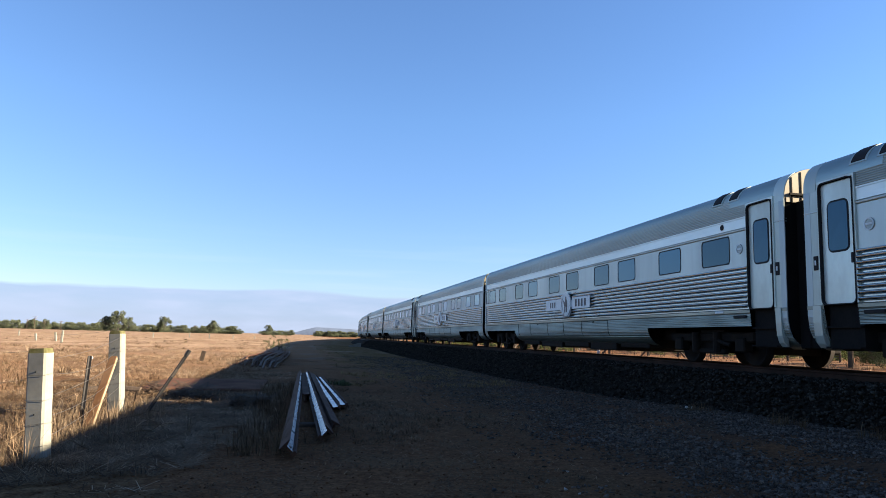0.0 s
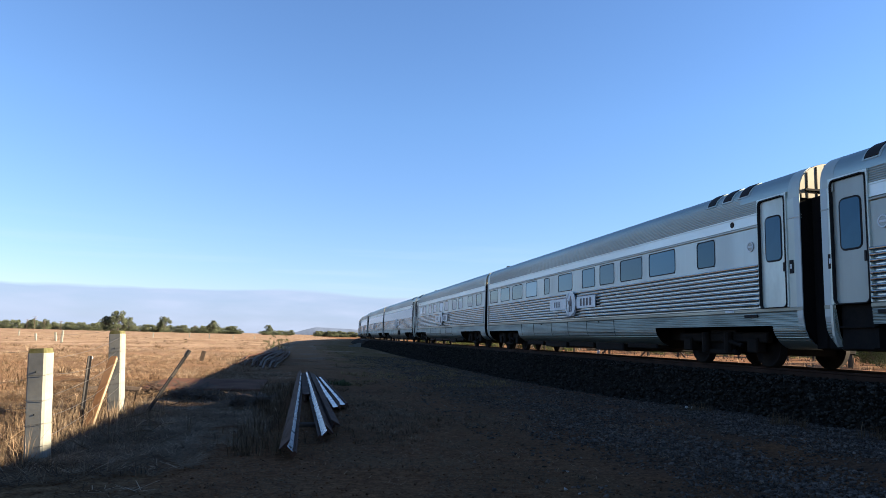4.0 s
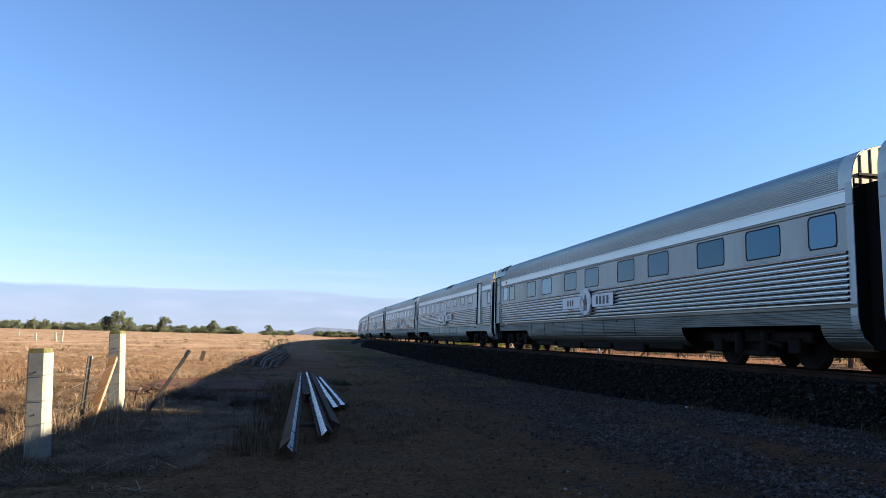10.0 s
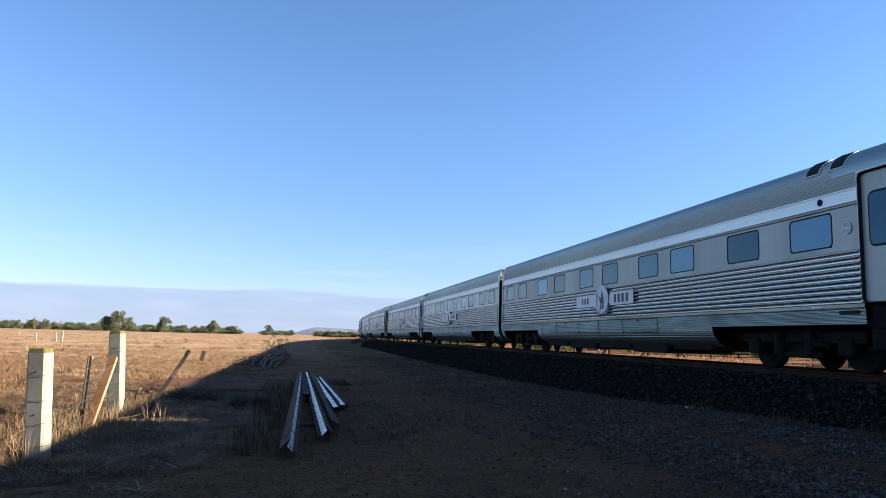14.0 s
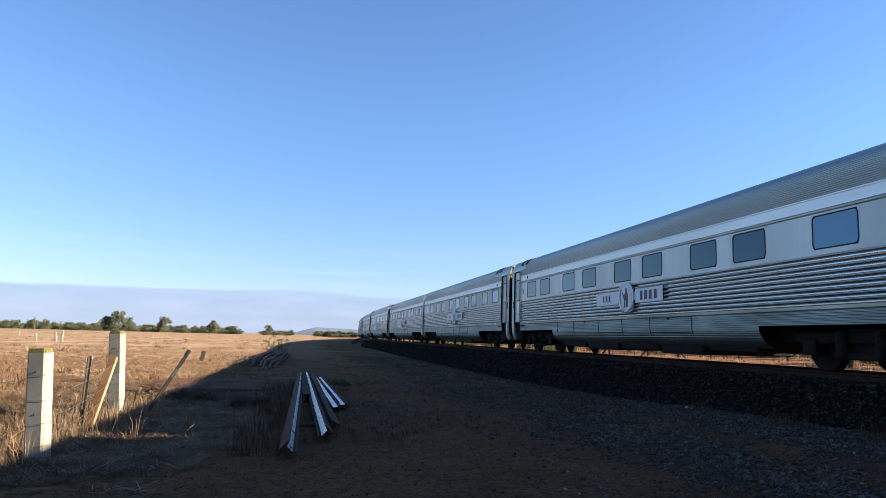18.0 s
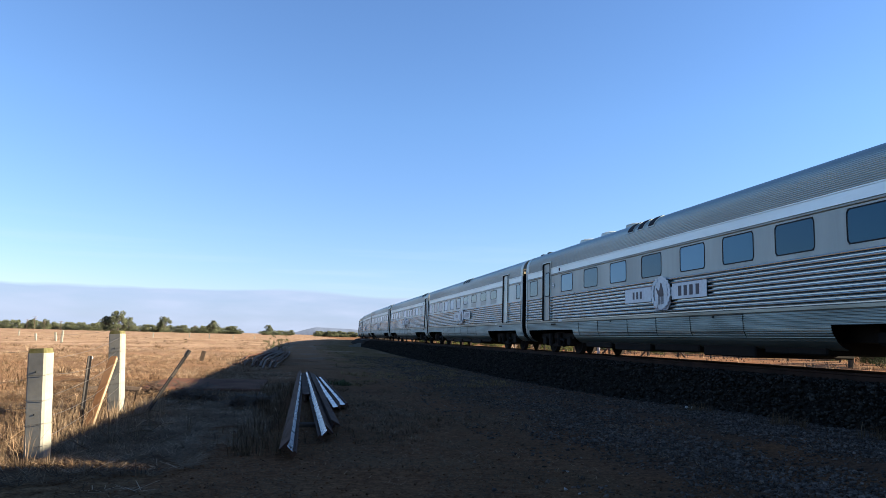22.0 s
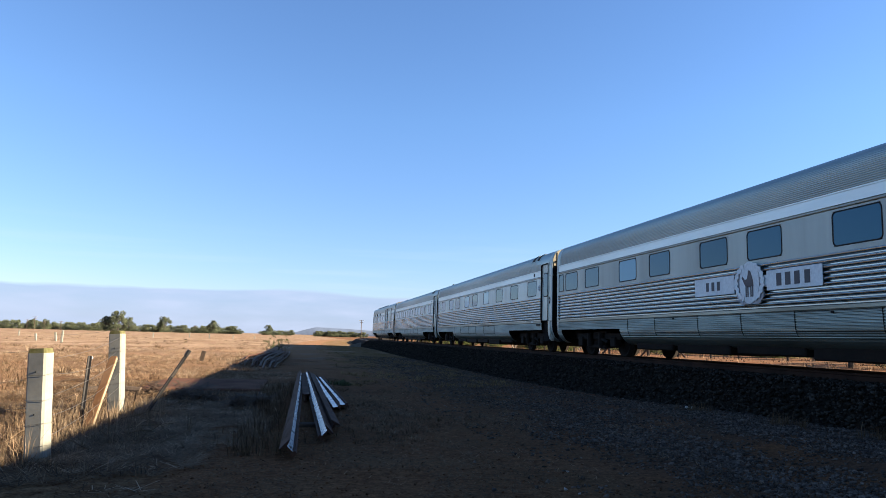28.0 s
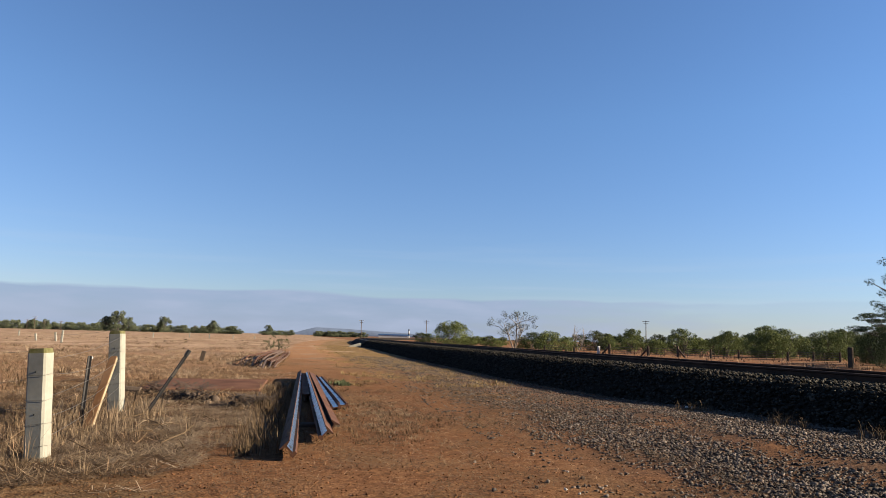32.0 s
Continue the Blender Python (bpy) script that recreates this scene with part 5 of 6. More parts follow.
# ---- rails beside the track ----
def rail_bar(a, b, name, label, roll=0.0, group="", web="web", body="rail"):
    """A loose rail from a to b, turned about its length by roll degrees; foot, web and head in one piece."""
    a, b = Vector(a), Vector(b)
    d = b - a
    V = [(x, y, z - 0.0875) for y in (0, d.length) for x, z in RAIL]
    n = len(RAIL)
    F = [(k, (k + 1) % n, n + (k + 1) % n, n + k) for k in range(n)] + [tuple(range(n)), tuple(range(2 * n - 1, n - 1, -1))]
    me = mesh(name, V, F, body)
    me.materials.append(M[web])
    for i in (3,) if roll < 0 else (11,):
        me.polygons[i].material_index = 1
    ob = new(name, me)
    ob.matrix_world = Matrix.Translation(a) @ d.to_track_quat("Y", "Z").to_matrix().to_4x4() @ pose(0, 0, 0, 0, roll, 0)
    return tagged(ob, label, "rail", group)


GR = "old rails beside the track"
LB = "rusty rail leaning on its side, smooth blue-grey web"
PL = "rusty brown rail lying in the pile"
rail_bar((-0.085, 8.17, 0.125), (0.0, 22.6, 0.20), "old_rail", LB, 135, GR)
rail_bar((0.335, 9.45, 0.125), (0.15, 22.9, 0.20), "old_rail", LB, -135, GR)
rail_bar((0.475, 10.3, 0.10), (0.25, 22.6, 0.16), "old_rail", PL, -150, GR, "rail")
rail_bar((0.12, 15.2, 0.08), (0.07, 22.6, 0.12), "old_rail", PL, 180, GR, "rail")
rail_bar((0.42, 14.6, 0.10), (0.32, 22.7, 0.12), "old_rail", PL, -160, GR, "rail")
rail_bar((0.655, 13.2, 0.095), (0.42, 22.8, 0.10), "old_rail", LB, 80, GR)
rail_bar((0.815, 13.7, 0.090), (0.56, 22.4, 0.10), "old_rail", LB, 84, GR)


first_rail = bpy.data.objects["old_rail"]
hang("bolt_hole", mesh("bolt_hole", *tube([(-0.0145, 0.16, -0.005), (0.0, 0.16, -0.005)], 0.02, 10), "rubber"), first_rail, pose(0, 0, 0), "round bolt hole through the web")


def dunnage(x0, x1, y, name="timber_packer"):
    ob = new(name, mesh(name, *soft_box(x0, x1, y - 0.11, y + 0.11, -0.03, 0.06, 0.015), "darkwood"))
    tagged(ob, "old dark timber packer under the rails", "timber", "packers under the rails")


dunnage(-0.2, 0.62, 11.2)
dunnage(-0.2, 0.6, 19.5)

rngp = random.Random(4)
for k in range(22):
    f = k / 21
    x0, y0 = -2.75 + 1.65 * f + rngp.uniform(-0.10, 0.10), 32.3 - 3.8 * f + rngp.uniform(-0.6, 1.2)
    x1, y1 = -1.75 + 0.80 * f + rngp.uniform(-0.1, 0.1), 50.0 + rngp.uniform(-5, 2)
    top = rngp.uniform(0.10, 0.34) * (0.65 + 0.5 * math.sin(math.pi * f))
    bow = rngp.uniform(-0.25, 0.25)
    pts = []
    for q in range(13):
        g = q / 12
        lift = top * min(1.0, g / 0.10) ** 0.5 * (1 - 0.25 * max(0.0, g - 0.5)) + rngp.uniform(-0.03, 0.03)
        pts.append((x0 + (x1 - x0) * g + bow * math.sin(math.pi * g), y0 + (y1 - y0) * g, 0.03 + lift))
    ob = new("scrap_bar", mesh("scrap_bar", *tube(pts, 0.022 + 0.016 * rngp.random(), 6), "scrap" if k % 3 else "rail"))
    tagged(ob, "long bent rusty steel bar in a tangled heap", "scrap bar", "heap of bent steel bars")
# dark bar added where a shadowed hollow lies at the slab's left end
old_log = new("old_log", mesh("old_log", *tube([(-4.75, 16.7, 0.05), (-4.1, 16.85, 0.09), (-3.45, 16.75, 0.07)], [0.07, 0.11, 0.09], 9), "darkwood"))
tagged(old_log, "dark bar added for the shaded hollow beside the red slab", "log")


def dead_branch(x, y, turn, seed):
    rg = random.Random(seed)
    e = tagged(new("dead_branch"), "bleached forked dead branch lying in the grass", "branch")
    e.matrix_world = pose(x, y, rise(x, y), 0, 0, turn)
    hang("stem", mesh("stem", *tube([(-0.3, 0, 0.02), (0.1, 0.03, 0.07), (0.5, -0.02, 0.10)], [0.011, 0.009, 0.004], 6), "greygrass"), e)
    for k in range(6):
        a, ln, b = rg.uniform(-1.4, 1.4), rg.uniform(0.15, 0.32), rg.uniform(-0.1, 0.45)
        pts = [(b, 0, 0.06), (b + 0.5 * ln * math.cos(a), 0.5 * ln * math.sin(a), 0.10 + 0.08 * rg.random()), (b + ln * math.cos(a + 0.5), ln * math.sin(a + 0.5), 0.08 + 0.14 * rg.random())]
        hang("twig", mesh("twig", *tube(pts, [0.007, 0.005, 0.002], 5), "palestraw"), e)


dead_branch(-2.25, 10.7, 12, 1)


# ---- fence at the paddock ----
def strainer_post(x, y, w, h, turn, name="fence_post", label="square weathered white concrete fence post with wire wraps", lean=(0, 0)):
    e = tagged(new(name), label, "fence post", "paddock fence posts")
    e.matrix_world = pose(x, y, -0.06, lean[0], lean[1], turn)
    bm = bmesh.new()
    levels = [(0, 1.0), (0.2 * h, 1.0), (0.4 * h, 0.985), (0.6 * h, 0.99), (0.8 * h, 0.975), (h - 0.05, 0.97), (h, 0.84)]
    rg = random.Random(int(100 * x))
    c = w / 2 - 0.02
    loops = []
    for z, k in levels:
        loop = []
        for px, py in ((-c, -w / 2), (c, -w / 2), (w / 2, -c), (w / 2, c), (c, w / 2), (-c, w / 2), (-w / 2, c), (-w / 2, -c)):
            loop.append(bm.verts.new((px * k + rg.uniform(-0.003, 0.003), py * k + rg.uniform(-0.003, 0.003), z)))
        loops.append(loop)
    for a, b in zip(loops, loops[1:]):
        for i in range(8):
            bm.faces.new((a[i], a[(i + 1) % 8], b[(i + 1) % 8], b[i]))
    bm.faces.new(loops[-1])
    me = bpy.data.meshes.new("shaft")
    bm.to_mesh(me)
    bm.free()
    me.materials.append(M["concrete"])
    me.materials.append(M["lichen"])
    me.polygons[len(me.polygons) - 1].material_index = 1
    for p in me.polygons:
        if p.center.z > h - 0.04:
            p.material_index = 1
    hang("shaft", me, e)
    for k in range(4):
        z = h * (0.18 + 0.19 * k) + rg.uniform(-0.03, 0.03)
        q = w / 2 + 0.004
        pts = [(-q, -q, z), (q, -q, z + rg.uniform(-0.01, 0.03)), (q, q, z + 0.01), (-q, q, z), (-q, -q, z)]
        hang("wire_wrap", mesh("wire_wrap", *tube(pts, 0.0019, 5), "wire"), e)
    for k in range(3):
        z = h * (0.08 + 0.36 * k)
        hang("bolt_hole", mesh("bolt_hole", *tube([(0.0, -w / 2 - 0.003, z), (0.0, -w / 2 + 0.01, z)], 0.008, 8), "rubber"), e)
    return e


strainer_post(-2.70, 8.36, 0.20, 1.24, -9, lean=(0, -3.3))
strainer_post(-3.02, 12.9, 0.215, 1.44, -9, lean=(0, -3.6))


def leaning(name, label, category, a, b, w, d, material, turn=0.0):
    """A squared bar from a to b."""
    a, b = Vector(a), Vector(b)
    ob = new(name, mesh(name, *soft_box(-w / 2, w / 2, -d / 2, d / 2, 0, (b - a).length, 0.008), material))
    d = (b - a).normalized()
    side = (Vector((1, 0, 0)) - d.x * d).normalized()
    ob.matrix_world = Matrix.Translation(a) @ Matrix((side, d.cross(side), d)).transposed().to_4x4() @ pose(0, 0, 0, 0, 0, turn)
    return tagged(ob, label, category)


brace = leaning("timber_brace", "orange-brown timber brace leaning against the concrete post", "timber", (-2.90, 10.8, -0.05), (-3.08, 12.70, 0.93), 0.115, 0.08, "wood", -4)
# right face of the brace pale: sunlight on it is put into the colour
brace.data.materials.append(M["palewood"])
for p in brace.data.polygons:
    if p.normal.x > 0.9:
        p.material_index = 1


def star_picket(a, b, label, r=0.032):
    a, b = Vector(a), Vector(b)
    ln = (b - a).length
    out = []
    for k in range(3):
        t = 2 * math.pi * k / 3 + 0.5
        n = Vector((-math.sin(t), math.cos(t), 0)) * 0.006
        u = Vector((math.cos(t), math.sin(t), 0)) * r
        p = [-n, u - n, u + n, n]
        out.append(([Vector((*q[:2], z)) for z in (0, ln) for q in p], [(0, 1, 5, 4), (1, 2, 6, 5), (2, 3, 7, 6), (3, 2, 1, 0), (4, 5, 6, 7), (3, 0, 4, 7)]))
    e = tagged(new("star_picket"), label, "fence post", "steel star pickets")
    e.matrix_world = Matrix.Translation(a) @ (b - a).to_track_quat("Z", "Y").to_matrix().to_4x4()
    hang("shaft", mesh("shaft", *join(*out), "black"), e)
    return e, ln


pk, ln = star_picket((-3.15, 11.4, -0.05), (-3.10, 11.4, 1.00), "black steel star picket with a white insulator")
hang("insulator", mesh("insulator", *tube([(0.0, -0.01, 0), (0.045, -0.01, 0.005), (0.075, -0.01, -0.01)], [0.016, 0.022, 0.012], 8), "white_paint"), pk, pose(0.02, 0, ln - 0.03), "white plastic insulator")
pk, ln = star_picket((-2.56, 12.75, -0.05), (-1.92, 12.9, 1.07), "bent dark star picket leaning over, painted sunlit patch", 0.034)
# pale piece on the picket: a sunlit patch put into the colour
hang("bare_patch", mesh("bare_patch", *soft_box(-0.022, 0.022, -0.026, 0.022, ln * 0.60, ln * 0.72, 0.005), "wire"), pk, None, "pale patch with sunlight put into its colour")
hang("cap", mesh("cap", *tube([(0, 0, ln - 0.1), (0, 0, ln + 0.01)], 0.036, 8), "black"), pk)
leaning("wooden_stake", "thin pale wooden stake in the grass", "stake", (-2.78, 12.95, -0.05), (-2.74, 12.95, 0.36), 0.025, 0.02, "greygrass")
leaning("wooden_stake", "short brown wooden stake in the paddock", "stake", (-4.9, 37.0, -0.05), (-4.8, 37.0, 0.46), 0.2, 0.12, "darkwood")


def strand(a, b, sag, name="fence_wire"):
    a, b = Vector(a), Vector(b)
    pts = [a.lerp(b, k / 8) - Vector((0, 0, sag * 4 * (k / 8) * (1 - k / 8))) for k in range(9)]
    ob = new(name, mesh(name, *tube(pts, 0.0028, 4), "wire"))
    return tagged(ob, "slack rusty fence wire between the posts", "wire", "paddock fence wires")


for z0, z1, sag in ((1.12, 1.30, 0.05), (0.95, 1.12, 0.12), (0.72, 0.92, 0.06), (0.5, 0.7, 0.1), (0.28, 0.45, 0.05)):
    strand((-2.66, 8.48, z0 - 0.05), (-2.98, 12.79, z1), sag)
for z0, sag in ((1.2, 0.1), (0.9, 0.15), (0.6, 0.1)):
    strand((-2.80, 8.36, z0 - 0.05), (-7.4, 8.2, z0 - 0.1), sag)
strand((-3.0, 12.9, 1.45), (-4.0, 12.6, 1.30), 0.05)

slab = new("earth_slab", mesh("earth_slab", *soft_box(-3.75, -0.95, 17.9, 21.6, -0.08, 0.06, 0.03), "slab"))
tagged(slab, "low slab of red earth-stained concrete in the grass", "slab")
for k, (x, y, s) in enumerate(((-2.45, 15.9, 0.34), (-1.95, 15.1, 0.30), (-3.2, 16.9, 0.22), (-1.1, 13.9, 0.20), (-0.75, 14.1, 0.14))):
    g = np.random.default_rng(40 + k)
    p = np.stack([x + g.normal(0, s * 0.5, 170), y + g.normal(0, s * 0.5, 170), (0.08 + 0.7 * s) * g.uniform(0.0, 1.0, 170) ** 1.3], -1)
    ob = new("brush_heap", litter("brush_heap", p, 0.26, "darkwood", 50 + k, 0.022))
    tagged(ob, "small heap of dark dead brush on the grass", "brush", "heaps of dead brush", kind="stuff")
    p = np.stack([x + g.normal(0, s * 0.6, 12), y + g.normal(0, s * 0.5, 12), g.uniform(0.0, 0.25, 12) * s], -1)
    ob = new("root_clods", stones("root_clods", p, g.uniform(0.3, 0.9, 12) * s, "darkwood", 60 + k))
    tagged(ob, "dark clods of earth and roots under dead brush", "clods", "heaps of dead brush", kind="stuff")
rngt = random.Random(9)
for k in range(26):
    x, y = rngt.uniform(-4.2, -0.9), rngt.uniform(8.6, 17)
    a, ln = rngt.uniform(0, math.pi), rngt.uniform(0.25, 0.75)
    pts = [(x + math.cos(a) * ln * f, y + math.sin(a) * ln * f, 0.05 + 0.14 * f * rngt.uniform(0.3, 1.2) + rise(x, y)) for f in (0, 0.3, 0.65, 1)]
    ob = new("twig", mesh("twig", *tube(pts, [0.009, 0.008, 0.006, 0.003], 5), "greygrass"))
    tagged(ob, "bleached dry twig lying in the grass", "twig", "twigs in the grass")

for x, y, r in ((7.40, 12.78, 0.04), (7.46, 12.7, 0.035), (2.87, 7.41, 0.022), (2.49, 6.48, 0.022), (2.56, 6.31, 0.02)):
    g = np.random.default_rng(int(100 * x))
    ob = new("white_pebble", stones("white_pebble", np.array([(x, y, rise(x, y) + 0.6 * r)]), np.array([2 * r]), "white_paint", int(100 * y)))
    tagged(ob, "single white pebble lying on the gravel", "pebble", "white pebbles")
leaning("pale_stick", "pale wooden stick lying on the gravel", "stick", (7.0, 12.74, 0.03), (7.34, 12.8, 0.035), 0.03, 0.025, "palewood")

# white posts standing about the far paddock
for x, y, h, lean in ((-28.4, 84, 0.9, -10), (-26.1, 83, 1.2, -8), (-23.8, 77.3, 1.5, 3), (-29, 148, 1.2, 0), (-25.3, 169, 1.5, 0), (-19.0, 153, 1.2, 2), (-14.0, 150, 1.0, 0), (-11, 170, 1.0, 0), (-46, 128, 1.2, 4)):
    ob = new("paddock_post", mesh("paddock_post", *soft_box(-0.09, 0.09, -0.09, 0.09, -0.1, h * 0.85, 0.02), "concrete"))
    ob.matrix_world = pose(x, y, rise(x, y), 0, lean, 0)
    tagged(ob, "white concrete post standing in the dry paddock", "fence post", "white posts in the paddock")

wedge = new("culvert_headwall", mesh("culvert_headwall", *plate([(-1.3, -0.1), (1.2, -0.1), (1.2, 0.75), (0.9, 0.75), (-1.2, 0.15)], -0.25, 0.25), "concrete"))
wedge.matrix_world = pose(6.6, 92, 0, 0, 0, -82) @ Matrix.Scale(0.65, 4)
tagged(wedge, "pale sloping concrete headwall at the foot of the bank", "headwall")


# ---- far side: fence, poles, trees ----
def bearing(deg, dist):
    return dist * math.sin(radians(deg)), dist * math.cos(radians(deg))


A, B = Vector((27.0, 77.0, 0)), Vector((54.0, 63.5, 0))
def yard_post(f, r, h, brace=0.0):
    p = A.lerp(B, f)
    e = tagged(new("yard_post"), "dark timber fence post beyond the railway", "fence post", "yard fence posts")
    e.matrix_world = pose(p.x, p.y, 0)
    hang("shaft", mesh("shaft", *tube([(0, 0, -0.1), (0.02, 0, h * 0.6), (0.01, 0, h)], [r, r * 0.95, r * 0.85], 8), "darkwood"), e)
    if brace:
        hang("stay", mesh("stay", *tube([(brace, -0.5 * brace, -0.05), (0, 0, h * 0.8)], r * 0.7, 6), "darkwood"), e)


for f, r, h, brace in ((0.0, 0.09, 0.8, 0), (0.11, 0.12, 0.75, 0), (0.238, 0.15, 1.25, -0.8), (0.375, 0.13, 1.1, -0.7), (0.477, 0.13, 1.2, 0.7),
                       (0.589, 0.11, 0.95, 0), (0.68, 0.11, 0.95, 0), (0.838, 0.12, 0.9, 0), (0.918, 0.11, 1.0, 0), (1.0, 0.11, 1.0, 0)):
    yard_post(f, r, h, brace)
for k in range(34):
    p = A.lerp(B, 0.12 + 0.026 * k)
    ob = new("fence_dropper", mesh("fence_dropper", *tube([(0, 0, 0.02), (0, 0, 0.85 + 0.08 * math.sin(7 * k))], 0.022, 5), "darkwood"))
    ob.location = (p.x, p.y, 0)
    tagged(ob, "thin dark dropper in the yard fence", "fence dropper", "yard fence droppers")
for z in (0.22, 0.45, 0.68, 0.88):
    ob = new("yard_wire", mesh("yard_wire", *tube([A + Vector((0, 0, z)), B + Vector((0, 0, z))], 0.02, 5), "wire"))
    tagged(ob, "fence wire strung between dark timber posts", "wire", "yard fence wires")
for k, (x, y) in enumerate(((32.3, 74.2),)):
    ob = new("white_marker", mesh("white_marker", *soft_box(-0.16, 0.16, -0.08, 0.08, -0.05, 0.95, 0.03), "white_paint"))
    ob.matrix_world = pose(x, y, 0, 0, 6, 20)
    tagged(ob, "white marker post beside the yard fence", "marker post", "white marker posts")
gp = new("gate_post", mesh("gate_post", *soft_box(-0.16, 0.16, -0.16, 0.16, -0.1, 1.5, 0.03), "darkwood"))
gp.matrix_world = pose(39.6, 45.5, 0, 0, 0, 30)
tagged(gp, "thick grey concrete gate post beyond the railway", "gate post")


def power_pole(deg, dist, h):
    x, y = bearing(deg, dist)
    e = tagged(new("power_pole"), "dark timber power pole with crossarms", "power pole", "power poles")
    e.matrix_world = pose(x, y, -0.2, 0, 0, -deg)
    hang("shaft", mesh("shaft", *tube([(0, 0, 0), (0, 0, h)], [0.19, 0.13], 8), "darkwood"), e)
    for z, w in ((h - 0.35, 2.6), (h - 1.2, 1.8)):
        arm = hang("crossarm", mesh("crossarm", *soft_box(-w / 2, w / 2, -0.08, 0.08, z - 0.08, z + 0.08, 0.02), "darkwood"), e)
        for s in (-0.45, 0.45):
            hang("insulator", mesh("insulator", *tube([(s * w, 0, z + 0.06), (s * w, 0, z + 0.3)], [0.05, 0.07], 6), "white_paint"), arm)


for deg, dist, h in ((4.56, 350, 9.4), (9.8, 330, 9.6), (27.16, 280, 10.2), (-18.88, 470, 8.0), (-19.33, 520, 6.6), (-18.29, 520, 6.2), (-17.24, 520, 6.3), (-8.18, 560, 6.6)):
    power_pole(deg, dist, h)


def leaf_cloud(clumps, per, size, seed, squash=0.8):
    """Leaf sprays round clump centres: each leaf a small bent quad."""
    g = np.random.default_rng(seed)
    c = np.repeat(np.array([q[:3] for q in clumps]), per, 0)
    r = np.repeat(np.array([q[3] for q in clumps]), per)
    n = len(c)
    d = g.normal(0, 1, (n, 3))
    d /= np.linalg.norm(d, axis=1)[:, None]
    p = c + d * (r * g.uniform(0.35, 1.0, n) ** 0.6)[:, None] * np.array([1, 1, squash])
    u = g.normal(0, 1, (n, 3))
    u /= np.linalg.norm(u, axis=1)[:, None]
    w = np.cross(u, g.normal(0, 1, (n, 3)))
    w /= np.linalg.norm(w, axis=1)[:, None]
    L = size * g.uniform(0.6, 1.4, n)[:, None]
    v = np.stack([p - u * L, p + w * L * 0.42, p + u * L, p - w * L * 0.42], 1).reshape(-1, 3)
    return v, 4 * np.arange(n)[:, None] + np.array([[0, 1, 2, 3]])


def make_tree(name, label, h, spread, leaf, bark, seed, clumps=26, per=60, size=0.16, base=0.25, bare=0.0, trunks=1, category="tree", group="", puff=0.28, squash=0.8):
    rg = random.Random(seed)
    e = tagged(new(name), label, category, group)
    limbs, centres = [], []
    for tk in range(trunks):
        a0 = rg.uniform(0, 6.28)
        lean = 0.08 if trunks == 1 else 0.28
        top = Vector((math.cos(a0) * lean * h, math.sin(a0) * lean * h, h * rg.uniform(0.55, 0.7)))
        mid = top * 0.5 + Vector((rg.uniform(-0.1, 0.1), rg.uniform(-0.1, 0.1), 0)) * h * 0.3
        r = 0.035 * h / math.sqrt(trunks)
        limbs.append(tube([(0, 0, -0.15), mid, top], [r, r * 0.7, r * 0.4], 7))
        for k in range(clumps // trunks):
            f = rg.uniform(base, 1.0)
            ang, rad = rg.uniform(0, 6.28), spread * math.sqrt(rg.uniform(0.02, 1)) * math.sin(math.pi * (0.22 + 0.66 * (f - base) / (1 - base)))
            q = Vector((math.cos(ang) * rad, math.sin(ang) * rad, h * f)) + top * 0.2 * Vector((1, 1, 0)).length * 0
            q.z = min(q.z, h * (0.98 - 0.12 * (rad / spread) ** 2))
            start = Vector((0, 0, 0)).lerp(top, min(1.0, max(0.25, f * 0.9)))
            bend = start.lerp(q, 0.5) + Vector((0, 0, 0.06 * h))
            if k % 2 == 0 or bare:
                limbs.append(tube([start, bend, q], [r * 0.38, r * 0.22, r * 0.06], 5))
            centres.append((*q, spread * puff * rg.uniform(0.7, 1.3)))
    hang("trunk", mesh("trunk", *join(*limbs), bark), e)
    if bare < 1:
        v, f = leaf_cloud(centres, per, size, seed, squash)
        hang("crown", scatter_mesh("crown", v, f, leaf), e)
    return e


def plant(proto, deg, dist, scale, turn, first, sx=1.0):
    x, y = bearing(deg, dist)
    m = pose(x, y, rise(x, y), 0, 0, turn)
    ob = proto if first else copy_thing(proto, m)
    ob.matrix_basis = m
    ob.scale = (scale * sx, scale * sx, scale)
    return ob


